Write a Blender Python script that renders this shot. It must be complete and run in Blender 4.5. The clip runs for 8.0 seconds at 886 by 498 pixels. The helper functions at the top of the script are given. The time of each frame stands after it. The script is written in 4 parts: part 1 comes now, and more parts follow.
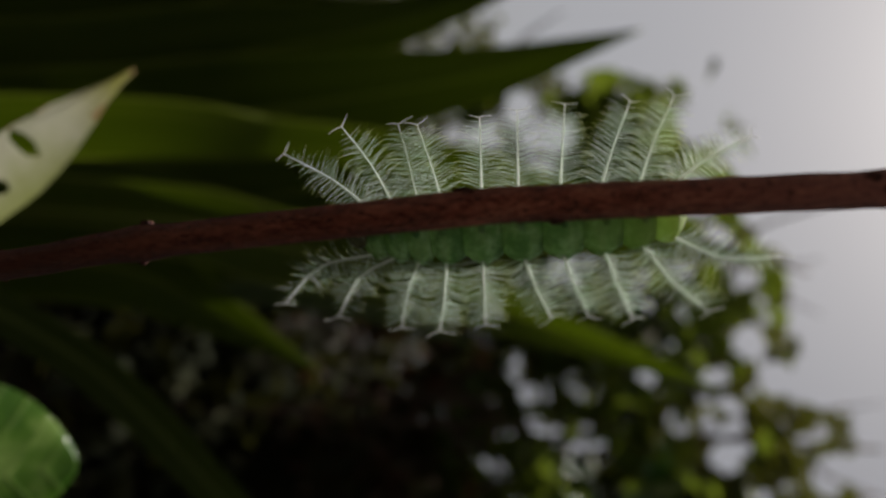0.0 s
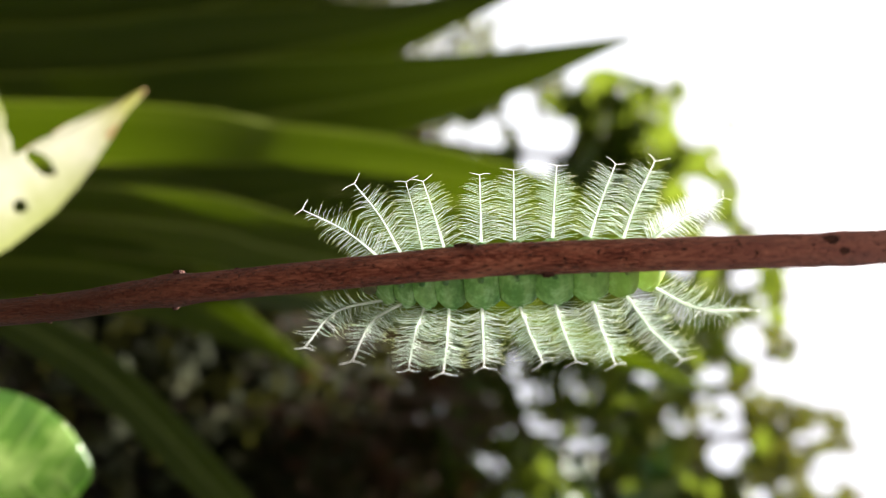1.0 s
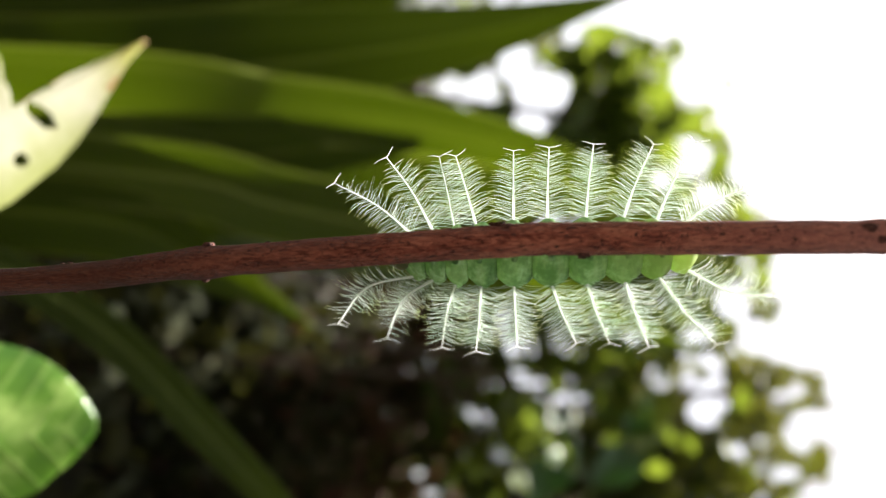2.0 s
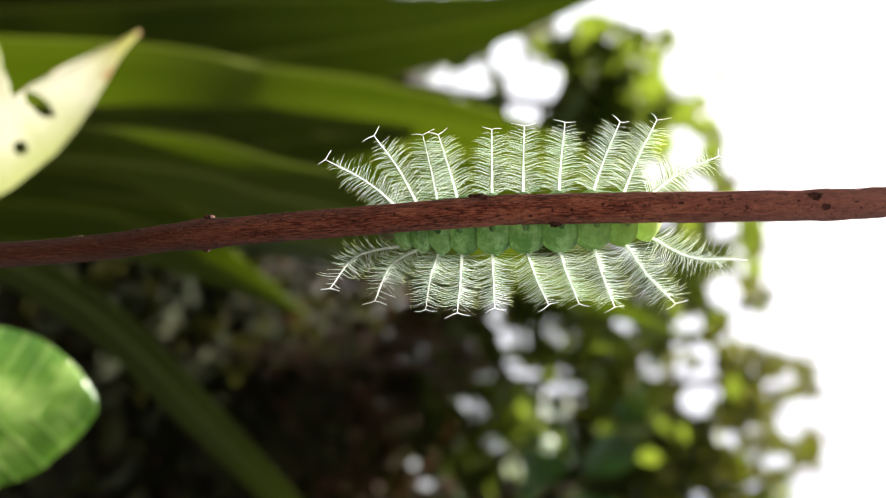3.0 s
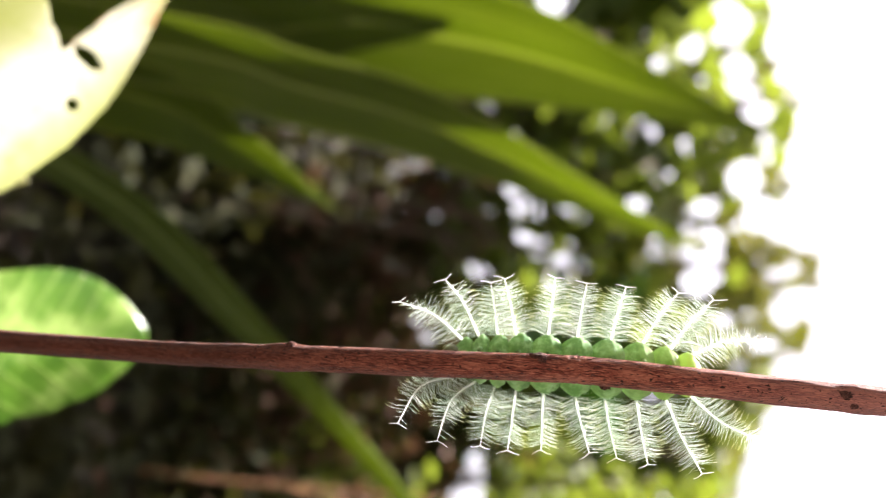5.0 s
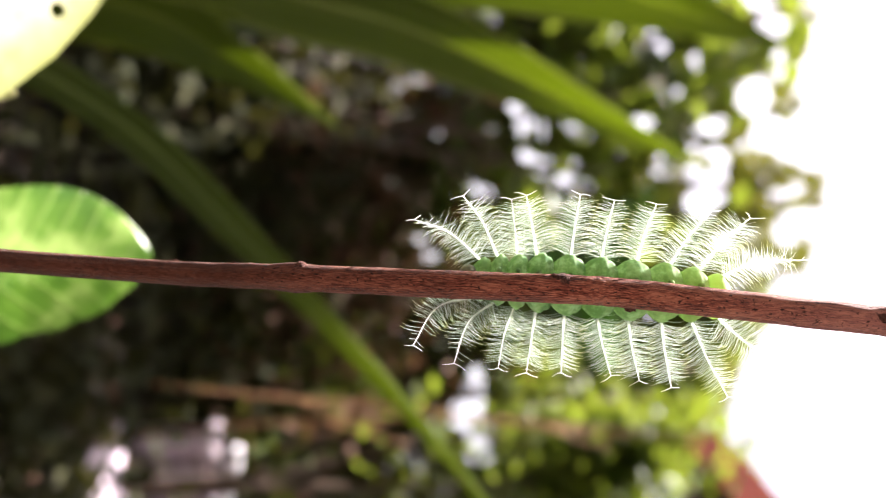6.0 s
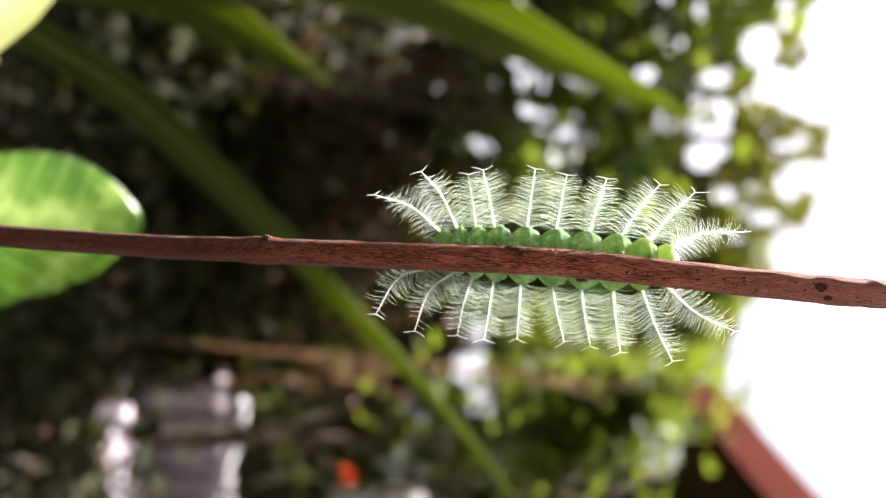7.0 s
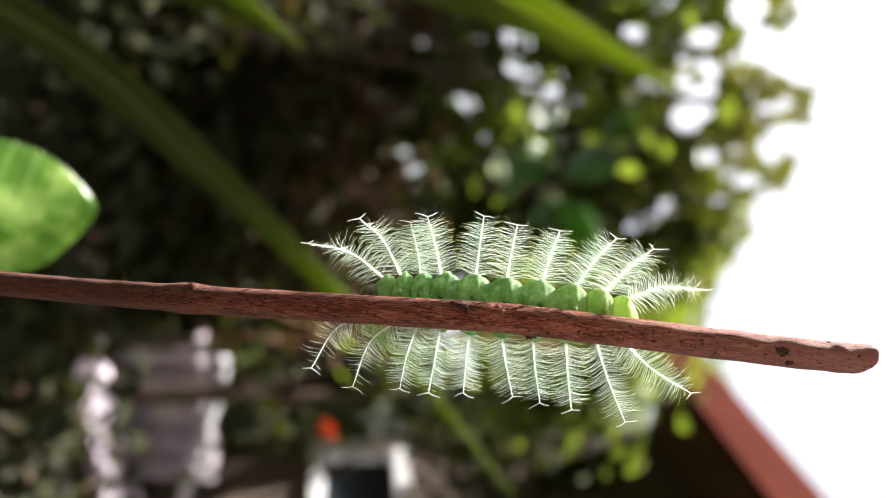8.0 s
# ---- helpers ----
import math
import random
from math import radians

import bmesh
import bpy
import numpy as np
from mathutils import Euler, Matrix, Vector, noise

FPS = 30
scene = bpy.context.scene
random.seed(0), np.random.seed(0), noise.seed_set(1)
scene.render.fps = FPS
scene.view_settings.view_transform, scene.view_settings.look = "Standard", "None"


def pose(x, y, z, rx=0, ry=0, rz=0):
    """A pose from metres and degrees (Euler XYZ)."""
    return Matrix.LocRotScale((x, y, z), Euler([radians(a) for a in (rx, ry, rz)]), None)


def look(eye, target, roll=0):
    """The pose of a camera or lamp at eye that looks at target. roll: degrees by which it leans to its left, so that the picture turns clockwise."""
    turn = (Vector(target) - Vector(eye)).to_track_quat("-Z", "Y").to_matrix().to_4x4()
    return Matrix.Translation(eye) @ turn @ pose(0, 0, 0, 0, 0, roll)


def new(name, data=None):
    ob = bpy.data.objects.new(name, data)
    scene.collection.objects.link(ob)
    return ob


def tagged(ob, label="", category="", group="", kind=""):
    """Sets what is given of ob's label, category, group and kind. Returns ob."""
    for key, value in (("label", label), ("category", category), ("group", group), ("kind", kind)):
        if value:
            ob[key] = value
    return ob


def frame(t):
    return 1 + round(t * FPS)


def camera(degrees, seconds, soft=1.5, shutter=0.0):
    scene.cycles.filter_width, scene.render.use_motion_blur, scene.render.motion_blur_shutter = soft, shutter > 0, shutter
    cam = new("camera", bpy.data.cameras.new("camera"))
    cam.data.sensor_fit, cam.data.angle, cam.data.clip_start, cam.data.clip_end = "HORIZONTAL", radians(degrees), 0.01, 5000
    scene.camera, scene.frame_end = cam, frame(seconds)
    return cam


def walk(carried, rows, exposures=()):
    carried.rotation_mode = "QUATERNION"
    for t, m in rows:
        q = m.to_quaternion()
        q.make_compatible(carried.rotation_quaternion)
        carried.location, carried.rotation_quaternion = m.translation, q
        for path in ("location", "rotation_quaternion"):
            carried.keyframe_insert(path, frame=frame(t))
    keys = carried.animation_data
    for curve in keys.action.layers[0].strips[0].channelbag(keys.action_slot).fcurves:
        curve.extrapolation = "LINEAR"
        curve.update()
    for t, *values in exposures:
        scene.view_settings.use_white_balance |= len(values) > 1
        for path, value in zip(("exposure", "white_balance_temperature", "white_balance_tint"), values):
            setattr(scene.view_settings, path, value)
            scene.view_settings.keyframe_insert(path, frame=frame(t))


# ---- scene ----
cam = camera(68.25, 8.0, 1.0)
PATH = [
    (0, (-0.00140, 0.00159, 0.89802), (0.00810, 0.99357, 1.02402), 89.6),
    (0.5, (-0.00455, -0.00236, 0.89515), (0.00295, 0.98906, 1.02564), 89.5),
    (1, (-0.00832, -0.00682, 0.89652), (0.00518, 0.98506, 1.02300), 89.8),
    (1.5, (-0.01123, -0.00630, 0.89138), (0.04028, 0.98286, 1.02890), 90.3),
    (1.7, (-0.01132, -0.00335, 0.89061), (0.05968, 0.98467, 1.02761), 90.5),
    (2.8, (-0.01105, -0.01324, 0.89176), (0.08344, 0.97115, 1.04024), 90.2),
    (3, (-0.00885, -0.01287, 0.89122), (0.08569, 0.97105, 1.04278), 90.0),
    (3.5, (-0.01817, -0.01829, 0.89072), (0.10982, 0.96215, 1.04021), 90.8),
    (4, (-0.03311, -0.02019, 0.88703), (0.14040, 0.95284, 1.03903), 91.8),
    (4.5, (-0.04757, -0.01165, 0.88216), (0.20043, 0.94687, 1.02266), 92.2),
    (4.7, (-0.05141, -0.01076, 0.88179), (0.21920, 0.94212, 1.01885), 92.7),
    (5.8, (-0.05374, -0.00572, 0.87896), (0.35378, 0.89683, 1.01797), 92.4),
    (6, (-0.04994, -0.00432, 0.87969), (0.37245, 0.89145, 1.01816), 92.2),
    (6.5, (-0.05232, -0.00606, 0.88266), (0.40665, 0.87138, 1.02215), 91.7),
    (7, (-0.05492, -0.00762, 0.88545), (0.42854, 0.85680, 1.02344), 91.3),
    (7.5, (-0.05449, 0.00089, 0.89229), (0.45549, 0.84936, 1.03378), 91.0),
    (8, (-0.06372, 0.00550, 0.89233), (0.47403, 0.83239, 1.05691), 91.4),
]
cam.data.dof.use_dof = True
cam.data.dof.focus_distance = 0.0955
cam.data.dof.aperture_fstop = 9.6
walk(cam, [(t, look(eye, target, roll)) for t, eye, target, roll in PATH],
     [(0.0, 0.20, 6700, 12), (0.2, 1.40, 6700, 12), (0.4, 2.25, 6700, 12), (1.0, 2.30, 6700, 12), (3.0, 2.32, 6700, 12), (4.0, 2.52, 6700, 16), (4.7, 2.92, 6700, 20), (6.0, 2.95, 6750, 22), (6.5, 2.75, 6750, 21), (7.0, 2.60, 6700, 18), (8.0, 2.45, 6650, 12)])

# ---- light ----
SUN = Vector((-0.17, 0.40, 0.90)).normalized()
world = bpy.data.worlds.new("sky")
scene.world = world
world.use_nodes = True
wt = world.node_tree
sky = wt.nodes.new("ShaderNodeTexSky")
sky.sky_type = "NISHITA"
sky.sun_disc = False
sky.sun_elevation = math.asin(SUN.z)
sky.sun_rotation = math.atan2(SUN.x, SUN.y)
sky.air_density, sky.dust_density, sky.ozone_density = 1.0, 4.0, 1.0
pale = wt.nodes.new("ShaderNodeHueSaturation")
pale.inputs["Saturation"].default_value = 0.35
wt.links.new(sky.outputs["Color"], pale.inputs["Color"])
wt.links.new(pale.outputs["Color"], wt.nodes["Background"].inputs["Color"])
wt.nodes["Background"].inputs["Strength"].default_value = 0.056
sun = new("sun", bpy.data.lights.new("sun", "SUN"))
sun.data.energy, sun.data.angle, sun.data.color = 5.0, radians(0.6), (1.0, 0.97, 0.93)
sun.matrix_world = look(SUN * 60, (0, 0, 0))


# ---- materials ----
class Mat:
    """A node material with a Principled shader and short ways to add textures."""

    def __init__(self, name, color=(0.5, 0.5, 0.5), rough=0.6):
        self.m = bpy.data.materials.new(name)
        self.m.use_nodes = True
        self.t = self.m.node_tree
        self.b = self.t.nodes["Principled BSDF"]
        self.out = self.t.nodes["Material Output"]
        self.b.inputs["Base Color"].default_value = (*color, 1)
        self.b.inputs["Roughness"].default_value = rough

    def node(self, kind, **inputs):
        n = self.t.nodes.new(kind)
        for key, value in inputs.items():
            n.inputs[key.replace("_", " ")].default_value = value
        return n

    def link(self, a, b):
        self.t.links.new(a, b)

    def coords(self, scale=(1, 1, 1), source="Object"):
        tc, mp = self.t.nodes.new("ShaderNodeTexCoord"), self.t.nodes.new("ShaderNodeMapping")
        mp.inputs["Scale"].default_value = scale
        self.link(tc.outputs[source], mp.inputs["Vector"])
        return mp.outputs["Vector"]

    def noise(self, vector, scale, detail=4.0, rough=0.6):
        n = self.node("ShaderNodeTexNoise", Scale=scale, Detail=detail, Roughness=rough)
        self.link(vector, n.inputs["Vector"])
        return n.outputs["Fac"]

    def ramp(self, value, stops):
        n = self.t.nodes.new("ShaderNodeValToRGB")
        e = n.color_ramp.elements
        e[0].position, e[0].color = stops[0][0], (*stops[0][1], 1)
        e[1].position, e[1].color = stops[-1][0], (*stops[-1][1], 1)
        for p, c in stops[1:-1]:
            e.new(p).color = (*c, 1)
        self.link(value, n.inputs["Fac"])
        return n.outputs["Color"]

    def mix(self, fac, a, b, how="MIX"):
        n = self.t.nodes.new("ShaderNodeMix")
        n.data_type, n.blend_type = "RGBA", how
        for slot, v in ((0, fac), (6, a), (7, b)):
            if isinstance(v, bpy.types.NodeSocket):
                self.link(v, n.inputs[slot])
            else:
                n.inputs[slot].default_value = v if slot == 0 else (*v, 1)
        return n.outputs[2]

    def color(self, socket):
        self.link(socket, self.b.inputs["Base Color"])
        return self

    def bump(self, height, strength=0.4, distance=0.001):
        n = self.node("ShaderNodeBump", Strength=strength, Distance=distance)
        self.link(height, n.inputs["Height"])
        self.link(n.outputs["Normal"], self.b.inputs["Normal"])
        return self

    def translucent(self, socket, share):
        """Lets a share of the light through, as thin leaves do."""
        tr = self.t.nodes.new("ShaderNodeBsdfTranslucent")
        mx = self.node("ShaderNodeMixShader", Fac=share)
        if isinstance(socket, bpy.types.NodeSocket):
            self.link(socket, tr.inputs["Color"])
        else:
            tr.inputs["Color"].default_value = (*socket, 1)
        self.link(self.b.outputs["BSDF"], mx.inputs[1])
        self.link(tr.outputs["BSDF"], mx.inputs[2])
        self.link(mx.outputs["Shader"], self.out.inputs["Surface"])
        return self


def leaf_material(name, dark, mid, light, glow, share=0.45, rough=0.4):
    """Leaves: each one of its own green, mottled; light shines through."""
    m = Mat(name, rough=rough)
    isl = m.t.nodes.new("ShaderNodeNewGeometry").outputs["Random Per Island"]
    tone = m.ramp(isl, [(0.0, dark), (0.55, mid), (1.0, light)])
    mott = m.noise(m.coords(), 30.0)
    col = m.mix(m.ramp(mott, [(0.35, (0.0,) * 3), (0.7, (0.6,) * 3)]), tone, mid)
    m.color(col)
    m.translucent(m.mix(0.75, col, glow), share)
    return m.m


def bark_material(name, a, b, c, scale=1.0, end=None):
    """Bark that is streaked lengthwise, with paler worn patches, thin dark cracks and specks."""
    m = Mat(name, rough=0.75)
    long = m.noise(m.coords((5600 * scale, 5600 * scale, 620 * scale)), 1.0, 6.0, 0.75)
    worn = m.noise(m.coords((700 * scale, 700 * scale, 130 * scale)), 1.0, 4.0, 0.6)
    split = m.noise(m.coords((3300 * scale, 3300 * scale, 420 * scale)), 1.0, 2.0, 0.5)
    spots = m.noise(m.coords((2300 * scale, 2300 * scale, 1300 * scale)), 1.0, 2.0)
    col = m.ramp(long, [(0.38, a), (0.50, b), (0.64, c)])
    col = m.mix(m.ramp(worn, [(0.50, (0, 0, 0)), (0.68, (0.6,) * 3)]), col, tuple(min(1, 0.25 * x + 0.85 * y) for x, y in zip(b, c)))
    col = m.mix(m.ramp(worn, [(0.32, (0.5,) * 3), (0.44, (0, 0, 0))]), col, a)
    if end:
        sep = m.t.nodes.new("ShaderNodeSeparateXYZ")
        m.link(m.coords(), sep.inputs[0])
        # Pinker, lighter tip: flare put into the bark colour.
        col = m.mix(m.ramp(sep.outputs["Z"], [(0.018, (0, 0, 0)), (0.055, (0.5,) * 3)]), col, end)
        # Darkening down the stem: shade at low height, put into the bark colour.
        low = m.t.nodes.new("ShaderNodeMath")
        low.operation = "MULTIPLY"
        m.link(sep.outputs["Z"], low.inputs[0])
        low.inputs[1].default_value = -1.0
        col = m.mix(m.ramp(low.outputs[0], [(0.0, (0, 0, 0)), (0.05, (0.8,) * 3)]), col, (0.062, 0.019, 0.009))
        m.b.inputs["Sheen Weight"].default_value = 0.12
        m.b.inputs["Sheen Roughness"].default_value = 0.3
    deep = tuple(v * 0.3 for v in a)
    col = m.mix(m.ramp(split, [(0.485, (0, 0, 0)), (0.5, (0.85,) * 3), (0.515, (0, 0, 0))]), col, deep)
    m.color(m.mix(m.ramp(spots, [(0.62, (0, 0, 0)), (0.67, (0.9,) * 3)]), col, deep))
    m.bump(m.mix(0.35, long, split), 1.0, 0.0005 / scale)
    m.b.inputs["Specular IOR Level"].default_value = 0.2
    return m.m


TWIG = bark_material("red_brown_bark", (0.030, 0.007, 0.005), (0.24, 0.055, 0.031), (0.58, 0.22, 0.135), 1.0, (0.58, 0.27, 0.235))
KNOT = bark_material("dark_bark_knot", (0.015, 0.007, 0.006), (0.085, 0.030, 0.022), (0.24, 0.10, 0.07))
TRUNK = bark_material("grey_brown_bark", (0.07, 0.05, 0.035), (0.15, 0.105, 0.075), (0.26, 0.2, 0.15), 0.05)
VINE = bark_material("warm_brown_bark", (0.20, 0.09, 0.035), (0.36, 0.18, 0.08), (0.50, 0.29, 0.15), 0.05)

skin = Mat("caterpillar_skin", rough=0.6)
skin.b.inputs["Specular IOR Level"].default_value = 0.25
sv = skin.coords()
green = skin.ramp(skin.noise(sv, 520.0, 4.0, 0.65), [(0.38, (0.07, 0.19, 0.08)), (0.5, (0.17, 0.33, 0.15)), (0.63, (0.42, 0.60, 0.38))])
bands = skin.noise(skin.coords((760, 240, 240)), 1.0, 3.0)
green = skin.mix(skin.ramp(bands, [(0.50, (0, 0, 0)), (0.64, (0.4,) * 3)]), green, (0.42, 0.55, 0.30))
green = skin.mix(skin.ramp(bands, [(0.36, (0.6,) * 3), (0.46, (0, 0, 0))]), green, (0.06, 0.17, 0.06))
sep = skin.t.nodes.new("ShaderNodeSeparateXYZ")
skin.link(sv, sep.inputs[0])
tail = skin.ramp(sep.outputs["X"], [(0.007, (0.0,) * 3), (0.014, (0.3,) * 3), (0.021, (0.9,) * 3)])
green = skin.mix(tail, green, (0.42, 0.52, 0.12))
skin.color(green)
skin.bump(skin.noise(sv, 2600.0, 2.0), 0.3, 0.0002)
skin.translucent(skin.mix(0.5, green, (0.62, 0.80, 0.34)), 0.5)
SKIN = skin.m
fold = Mat("caterpillar_pale_fold", (0.50, 0.68, 0.56), 0.6)
fold.translucent((0.6, 0.85, 0.4), 0.4)
FOLD = fold.m
head = Mat("caterpillar_head", rough=0.35)
head.color(head.ramp(head.noise(head.coords(), 900.0), [(0.35, (0.07, 0.075, 0.03)), (0.7, (0.2, 0.2, 0.09))]))
HEAD = head.m
shaft = Mat("spine_shaft", rough=0.45)
stone = shaft.ramp(shaft.noise(shaft.coords(), 700.0, 2.0), [(0.3, (0.90, 0.94, 0.89)), (0.7, (0.95, 0.97, 0.95))])
shaft.color(stone).translucent((0.96, 0.98, 0.94), 0.6)
SHAFT = shaft.m
hair = Mat("spine_hair", rough=0.5)
tint = hair.ramp(hair.t.nodes.new("ShaderNodeNewGeometry").outputs["Random Per Island"], [(0.0, (0.62, 0.86, 0.60)), (0.5, (0.82, 0.94, 0.83)), (1.0, (0.93, 0.96, 0.93))])
hair.color(tint).translucent(hair.mix(0.5, tint, (0.97, 0.99, 0.95)), 0.68)
HAIR = hair.m
tipm = Mat("spine_hair_tip", (0.70, 0.76, 0.46), 0.5)
tipm.translucent((0.72, 0.78, 0.46), 0.6)
HAIRTIP = tipm.m


def blade_material(name, dark, light, edge, share=0.55):
    """A strap leaf with fine lengthwise veins; U runs across, V along."""
    m = Mat(name, rough=0.55)
    m.b.inputs["Specular IOR Level"].default_value = 0.12
    uv = m.coords((1, 1, 1), "UV")
    veins = m.noise(m.coords((46, 0.6, 1), "UV"), 1.0, 3.0)
    broad = m.noise(m.coords((5, 1.4, 1), "UV"), 1.0, 3.0)
    col = m.mix(m.ramp(broad, [(0.3, (0, 0, 0)), (0.7, (1, 1, 1))]), dark, light)
    col = m.mix(m.ramp(veins, [(0.42, (0, 0, 0)), (0.62, (0.5,) * 3)]), col, edge)
    sep = m.t.nodes.new("ShaderNodeSeparateXYZ")
    m.link(uv, sep.inputs[0])
    # Pale margin and keel stripes: lit edges put into the leaf colour.
    pale = m.ramp(sep.outputs["X"], [(0.0, (0.9,) * 3), (0.035, (0.0,) * 3), (0.46, (0.0,) * 3), (0.5, (0.8,) * 3), (0.54, (0.0,) * 3), (0.965, (0.0,) * 3), (1.0, (0.9,) * 3)])
    col = m.mix(pale, col, tuple(2.2 * c for c in edge))
    m.color(col).bump(veins, 0.35, 0.001)
    m.translucent(m.mix(0.5, col, (0.43, 0.53, 0.05)), share)
    return m.m


STRAP = blade_material("strap_leaf_green", (0.032, 0.060, 0.005), (0.070, 0.115, 0.010), (0.140, 0.175, 0.028), 0.52)
STRAPY = blade_material("strap_leaf_yellow_green", (0.062, 0.110, 0.014), (0.125, 0.185, 0.026), (0.28, 0.31, 0.09), 0.66)
STRAPD = blade_material("strap_leaf_dark_green", (0.034, 0.056, 0.011), (0.060, 0.090, 0.018), (0.100, 0.130, 0.038), 0.50)
STRAPG = blade_material("strap_leaf_grey_green", (0.08, 0.12, 0.06), (0.14, 0.19, 0.10), (0.24, 0.28, 0.17))
DRY = Mat("dry_leaf_tip", (0.22, 0.13, 0.04), 0.8).m

pal = Mat("pale_yellow_leaf", rough=0.45)
pv = pal.coords()
pcol = pal.ramp(pal.noise(pv, 55.0, 3.0), [(0.28, (0.24, 0.30, 0.09)), (0.45, (0.38, 0.39, 0.22)), (0.7, (0.52, 0.51, 0.38))])
rust = pal.node("ShaderNodeTexNoise", Scale=160.0, Detail=3.0)
pal.link(pv, rust.inputs["Vector"])
pcol = pal.mix(pal.ramp(rust.outputs["Fac"], [(0.72, (0, 0, 0)), (0.82, (0.7,) * 3)]), pcol, (0.30, 0.16, 0.06))
psep = pal.t.nodes.new("ShaderNodeSeparateXYZ")
pal.link(pv, psep.inputs[0])
pedge = pal.t.nodes.new("ShaderNodeMath")
pedge.operation = "ABSOLUTE"
pal.link(psep.outputs["Y"], pedge.inputs[0])
pcol = pal.mix(pal.ramp(pedge.outputs[0], [(0.0, (0.45,) * 3), (0.011, (0.0,) * 3)]), pcol, (0.66, 0.65, 0.56))
pcol = pal.mix(pal.ramp(pedge.outputs[0], [(0.008, (0, 0, 0)), (0.018, (0.9,) * 3)]), pcol, (0.24, 0.27, 0.07))
pcol = pal.mix(pal.ramp(psep.outputs["X"], [(0.096, (0, 0, 0)), (0.122, (0.9,) * 3)]), pcol, (0.34, 0.33, 0.05))
pal.b.inputs["Specular IOR Level"].default_value = 0.12
pal.color(pcol).translucent(pal.mix(0.25, pcol, (0.30, 0.34, 0.10)), 0.42)
PALE = pal.m
BROWNED = Mat("browned_leaf_edge", (0.20, 0.12, 0.03), 0.75).m

brd = Mat("broad_green_leaf", rough=0.28)
bv = brd.coords()
# The light noise blotches stand for sun patches and glare on the leaf.
bcol = brd.ramp(brd.noise(bv, 38.0, 3.0), [(0.36, (0.035, 0.10, 0.010)), (0.52, (0.075, 0.17, 0.018)), (0.68, (0.26, 0.38, 0.10))])


def vein_lines(m, vector, pitch):
    """Side veins that slant from the midrib: 1 on a vein, 0 between."""
    sep = m.t.nodes.new("ShaderNodeSeparateXYZ")
    m.link(vector, sep.inputs[0])
    chain = None
    for kind, value in (("ABSOLUTE", 0), ("MULTIPLY", -0.75), ("ADD", None), ("MULTIPLY", 2 * math.pi / pitch), ("SINE", 0)):
        n = m.t.nodes.new("ShaderNodeMath")
        n.operation = kind
        m.link(chain if chain else sep.outputs["Y"], n.inputs[0])
        if value is None:
            m.link(sep.outputs["X"], n.inputs[1])
        else:
            n.inputs[1].default_value = value
        chain = n.outputs[0]
    return m.ramp(chain, [(0.0, (0.0,) * 3), (0.75, (0.0,) * 3), (1.0, (1.0,) * 3)])


bveins = vein_lines(brd, bv, 0.0105)
bcol = brd.mix(brd.mix(0.82, bveins, (0, 0, 0)), bcol, (0.36, 0.48, 0.13))
brd.color(bcol).translucent(brd.mix(0.4, bcol, (0.32, 0.52, 0.05)), 0.33)
brd.bump(bveins, 0.25, 0.0007)
BROAD = brd.m
MIDRIB = Mat("pale_midrib", (0.42, 0.52, 0.16), 0.5).m

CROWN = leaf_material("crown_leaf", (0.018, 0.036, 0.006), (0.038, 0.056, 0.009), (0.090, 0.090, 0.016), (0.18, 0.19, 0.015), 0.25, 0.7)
CROWNY = leaf_material("young_crown_leaf", (0.036, 0.075, 0.014), (0.078, 0.125, 0.018), (0.175, 0.20, 0.028), (0.28, 0.37, 0.03), 0.28, 0.65)
# Tones lowered so the leaf colour carries part of the shade under the trees.
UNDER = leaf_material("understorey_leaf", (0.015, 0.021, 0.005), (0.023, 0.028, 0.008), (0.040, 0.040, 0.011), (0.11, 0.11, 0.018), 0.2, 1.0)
LARGE = leaf_material("large_ribbed_leaf", (0.035, 0.10, 0.020), (0.055, 0.14, 0.030), (0.08, 0.18, 0.04), (0.20, 0.40, 0.06), 0.35)
LITTER = leaf_material("fallen_leaf", (0.045, 0.020, 0.010), (0.085, 0.042, 0.022), (0.14, 0.075, 0.045), (0.2, 0.10, 0.04), 0.15, 0.9)

gm = Mat("soil", rough=0.95)
gv = gm.coords()
gm.color(gm.mix(gm.ramp(gm.noise(gv, 1.2), [(0.4, (0, 0, 0)), (0.65, (1, 1, 1))]),
                gm.ramp(gm.noise(gv, 26.0, 8.0), [(0.3, (0.010, 0.006, 0.004)), (0.7, (0.04, 0.024, 0.014))]), (0.014, 0.017, 0.006)))
gm.bump(gm.noise(gv, 40.0, 8.0), 0.8, 0.02)
SOIL = gm.m


def paint(name, a, b, rough=0.6, scale=6.0):
    m = Mat(name, rough=rough)
    v = m.coords()
    n = m.noise(v, scale, 8.0, 0.65)
    m.color(m.ramp(n, [(0.3, a), (0.7, b)])).bump(m.noise(v, scale * 12), 0.2, 0.003)
    return m.m


FASCIA = paint("red_brown_paint", (0.085, 0.012, 0.005), (0.125, 0.019, 0.008), 0.9)
FASCIA.node_tree.nodes["Principled BSDF"].inputs["Specular IOR Level"].default_value = 0.05
WALLD = paint("dark_blocking_wall", (0.035, 0.035, 0.025), (0.07, 0.065, 0.05), 0.95, 2.0)
CREAM = paint("grey_render", (0.30, 0.28, 0.25), (0.40, 0.37, 0.33), 0.9)
WALLP = paint("brown_plaster", (0.085, 0.06, 0.045), (0.13, 0.095, 0.07), 0.9)
ROOF = paint("dark_roof_tile", (0.10, 0.045, 0.03), (0.19, 0.09, 0.06), 0.8)
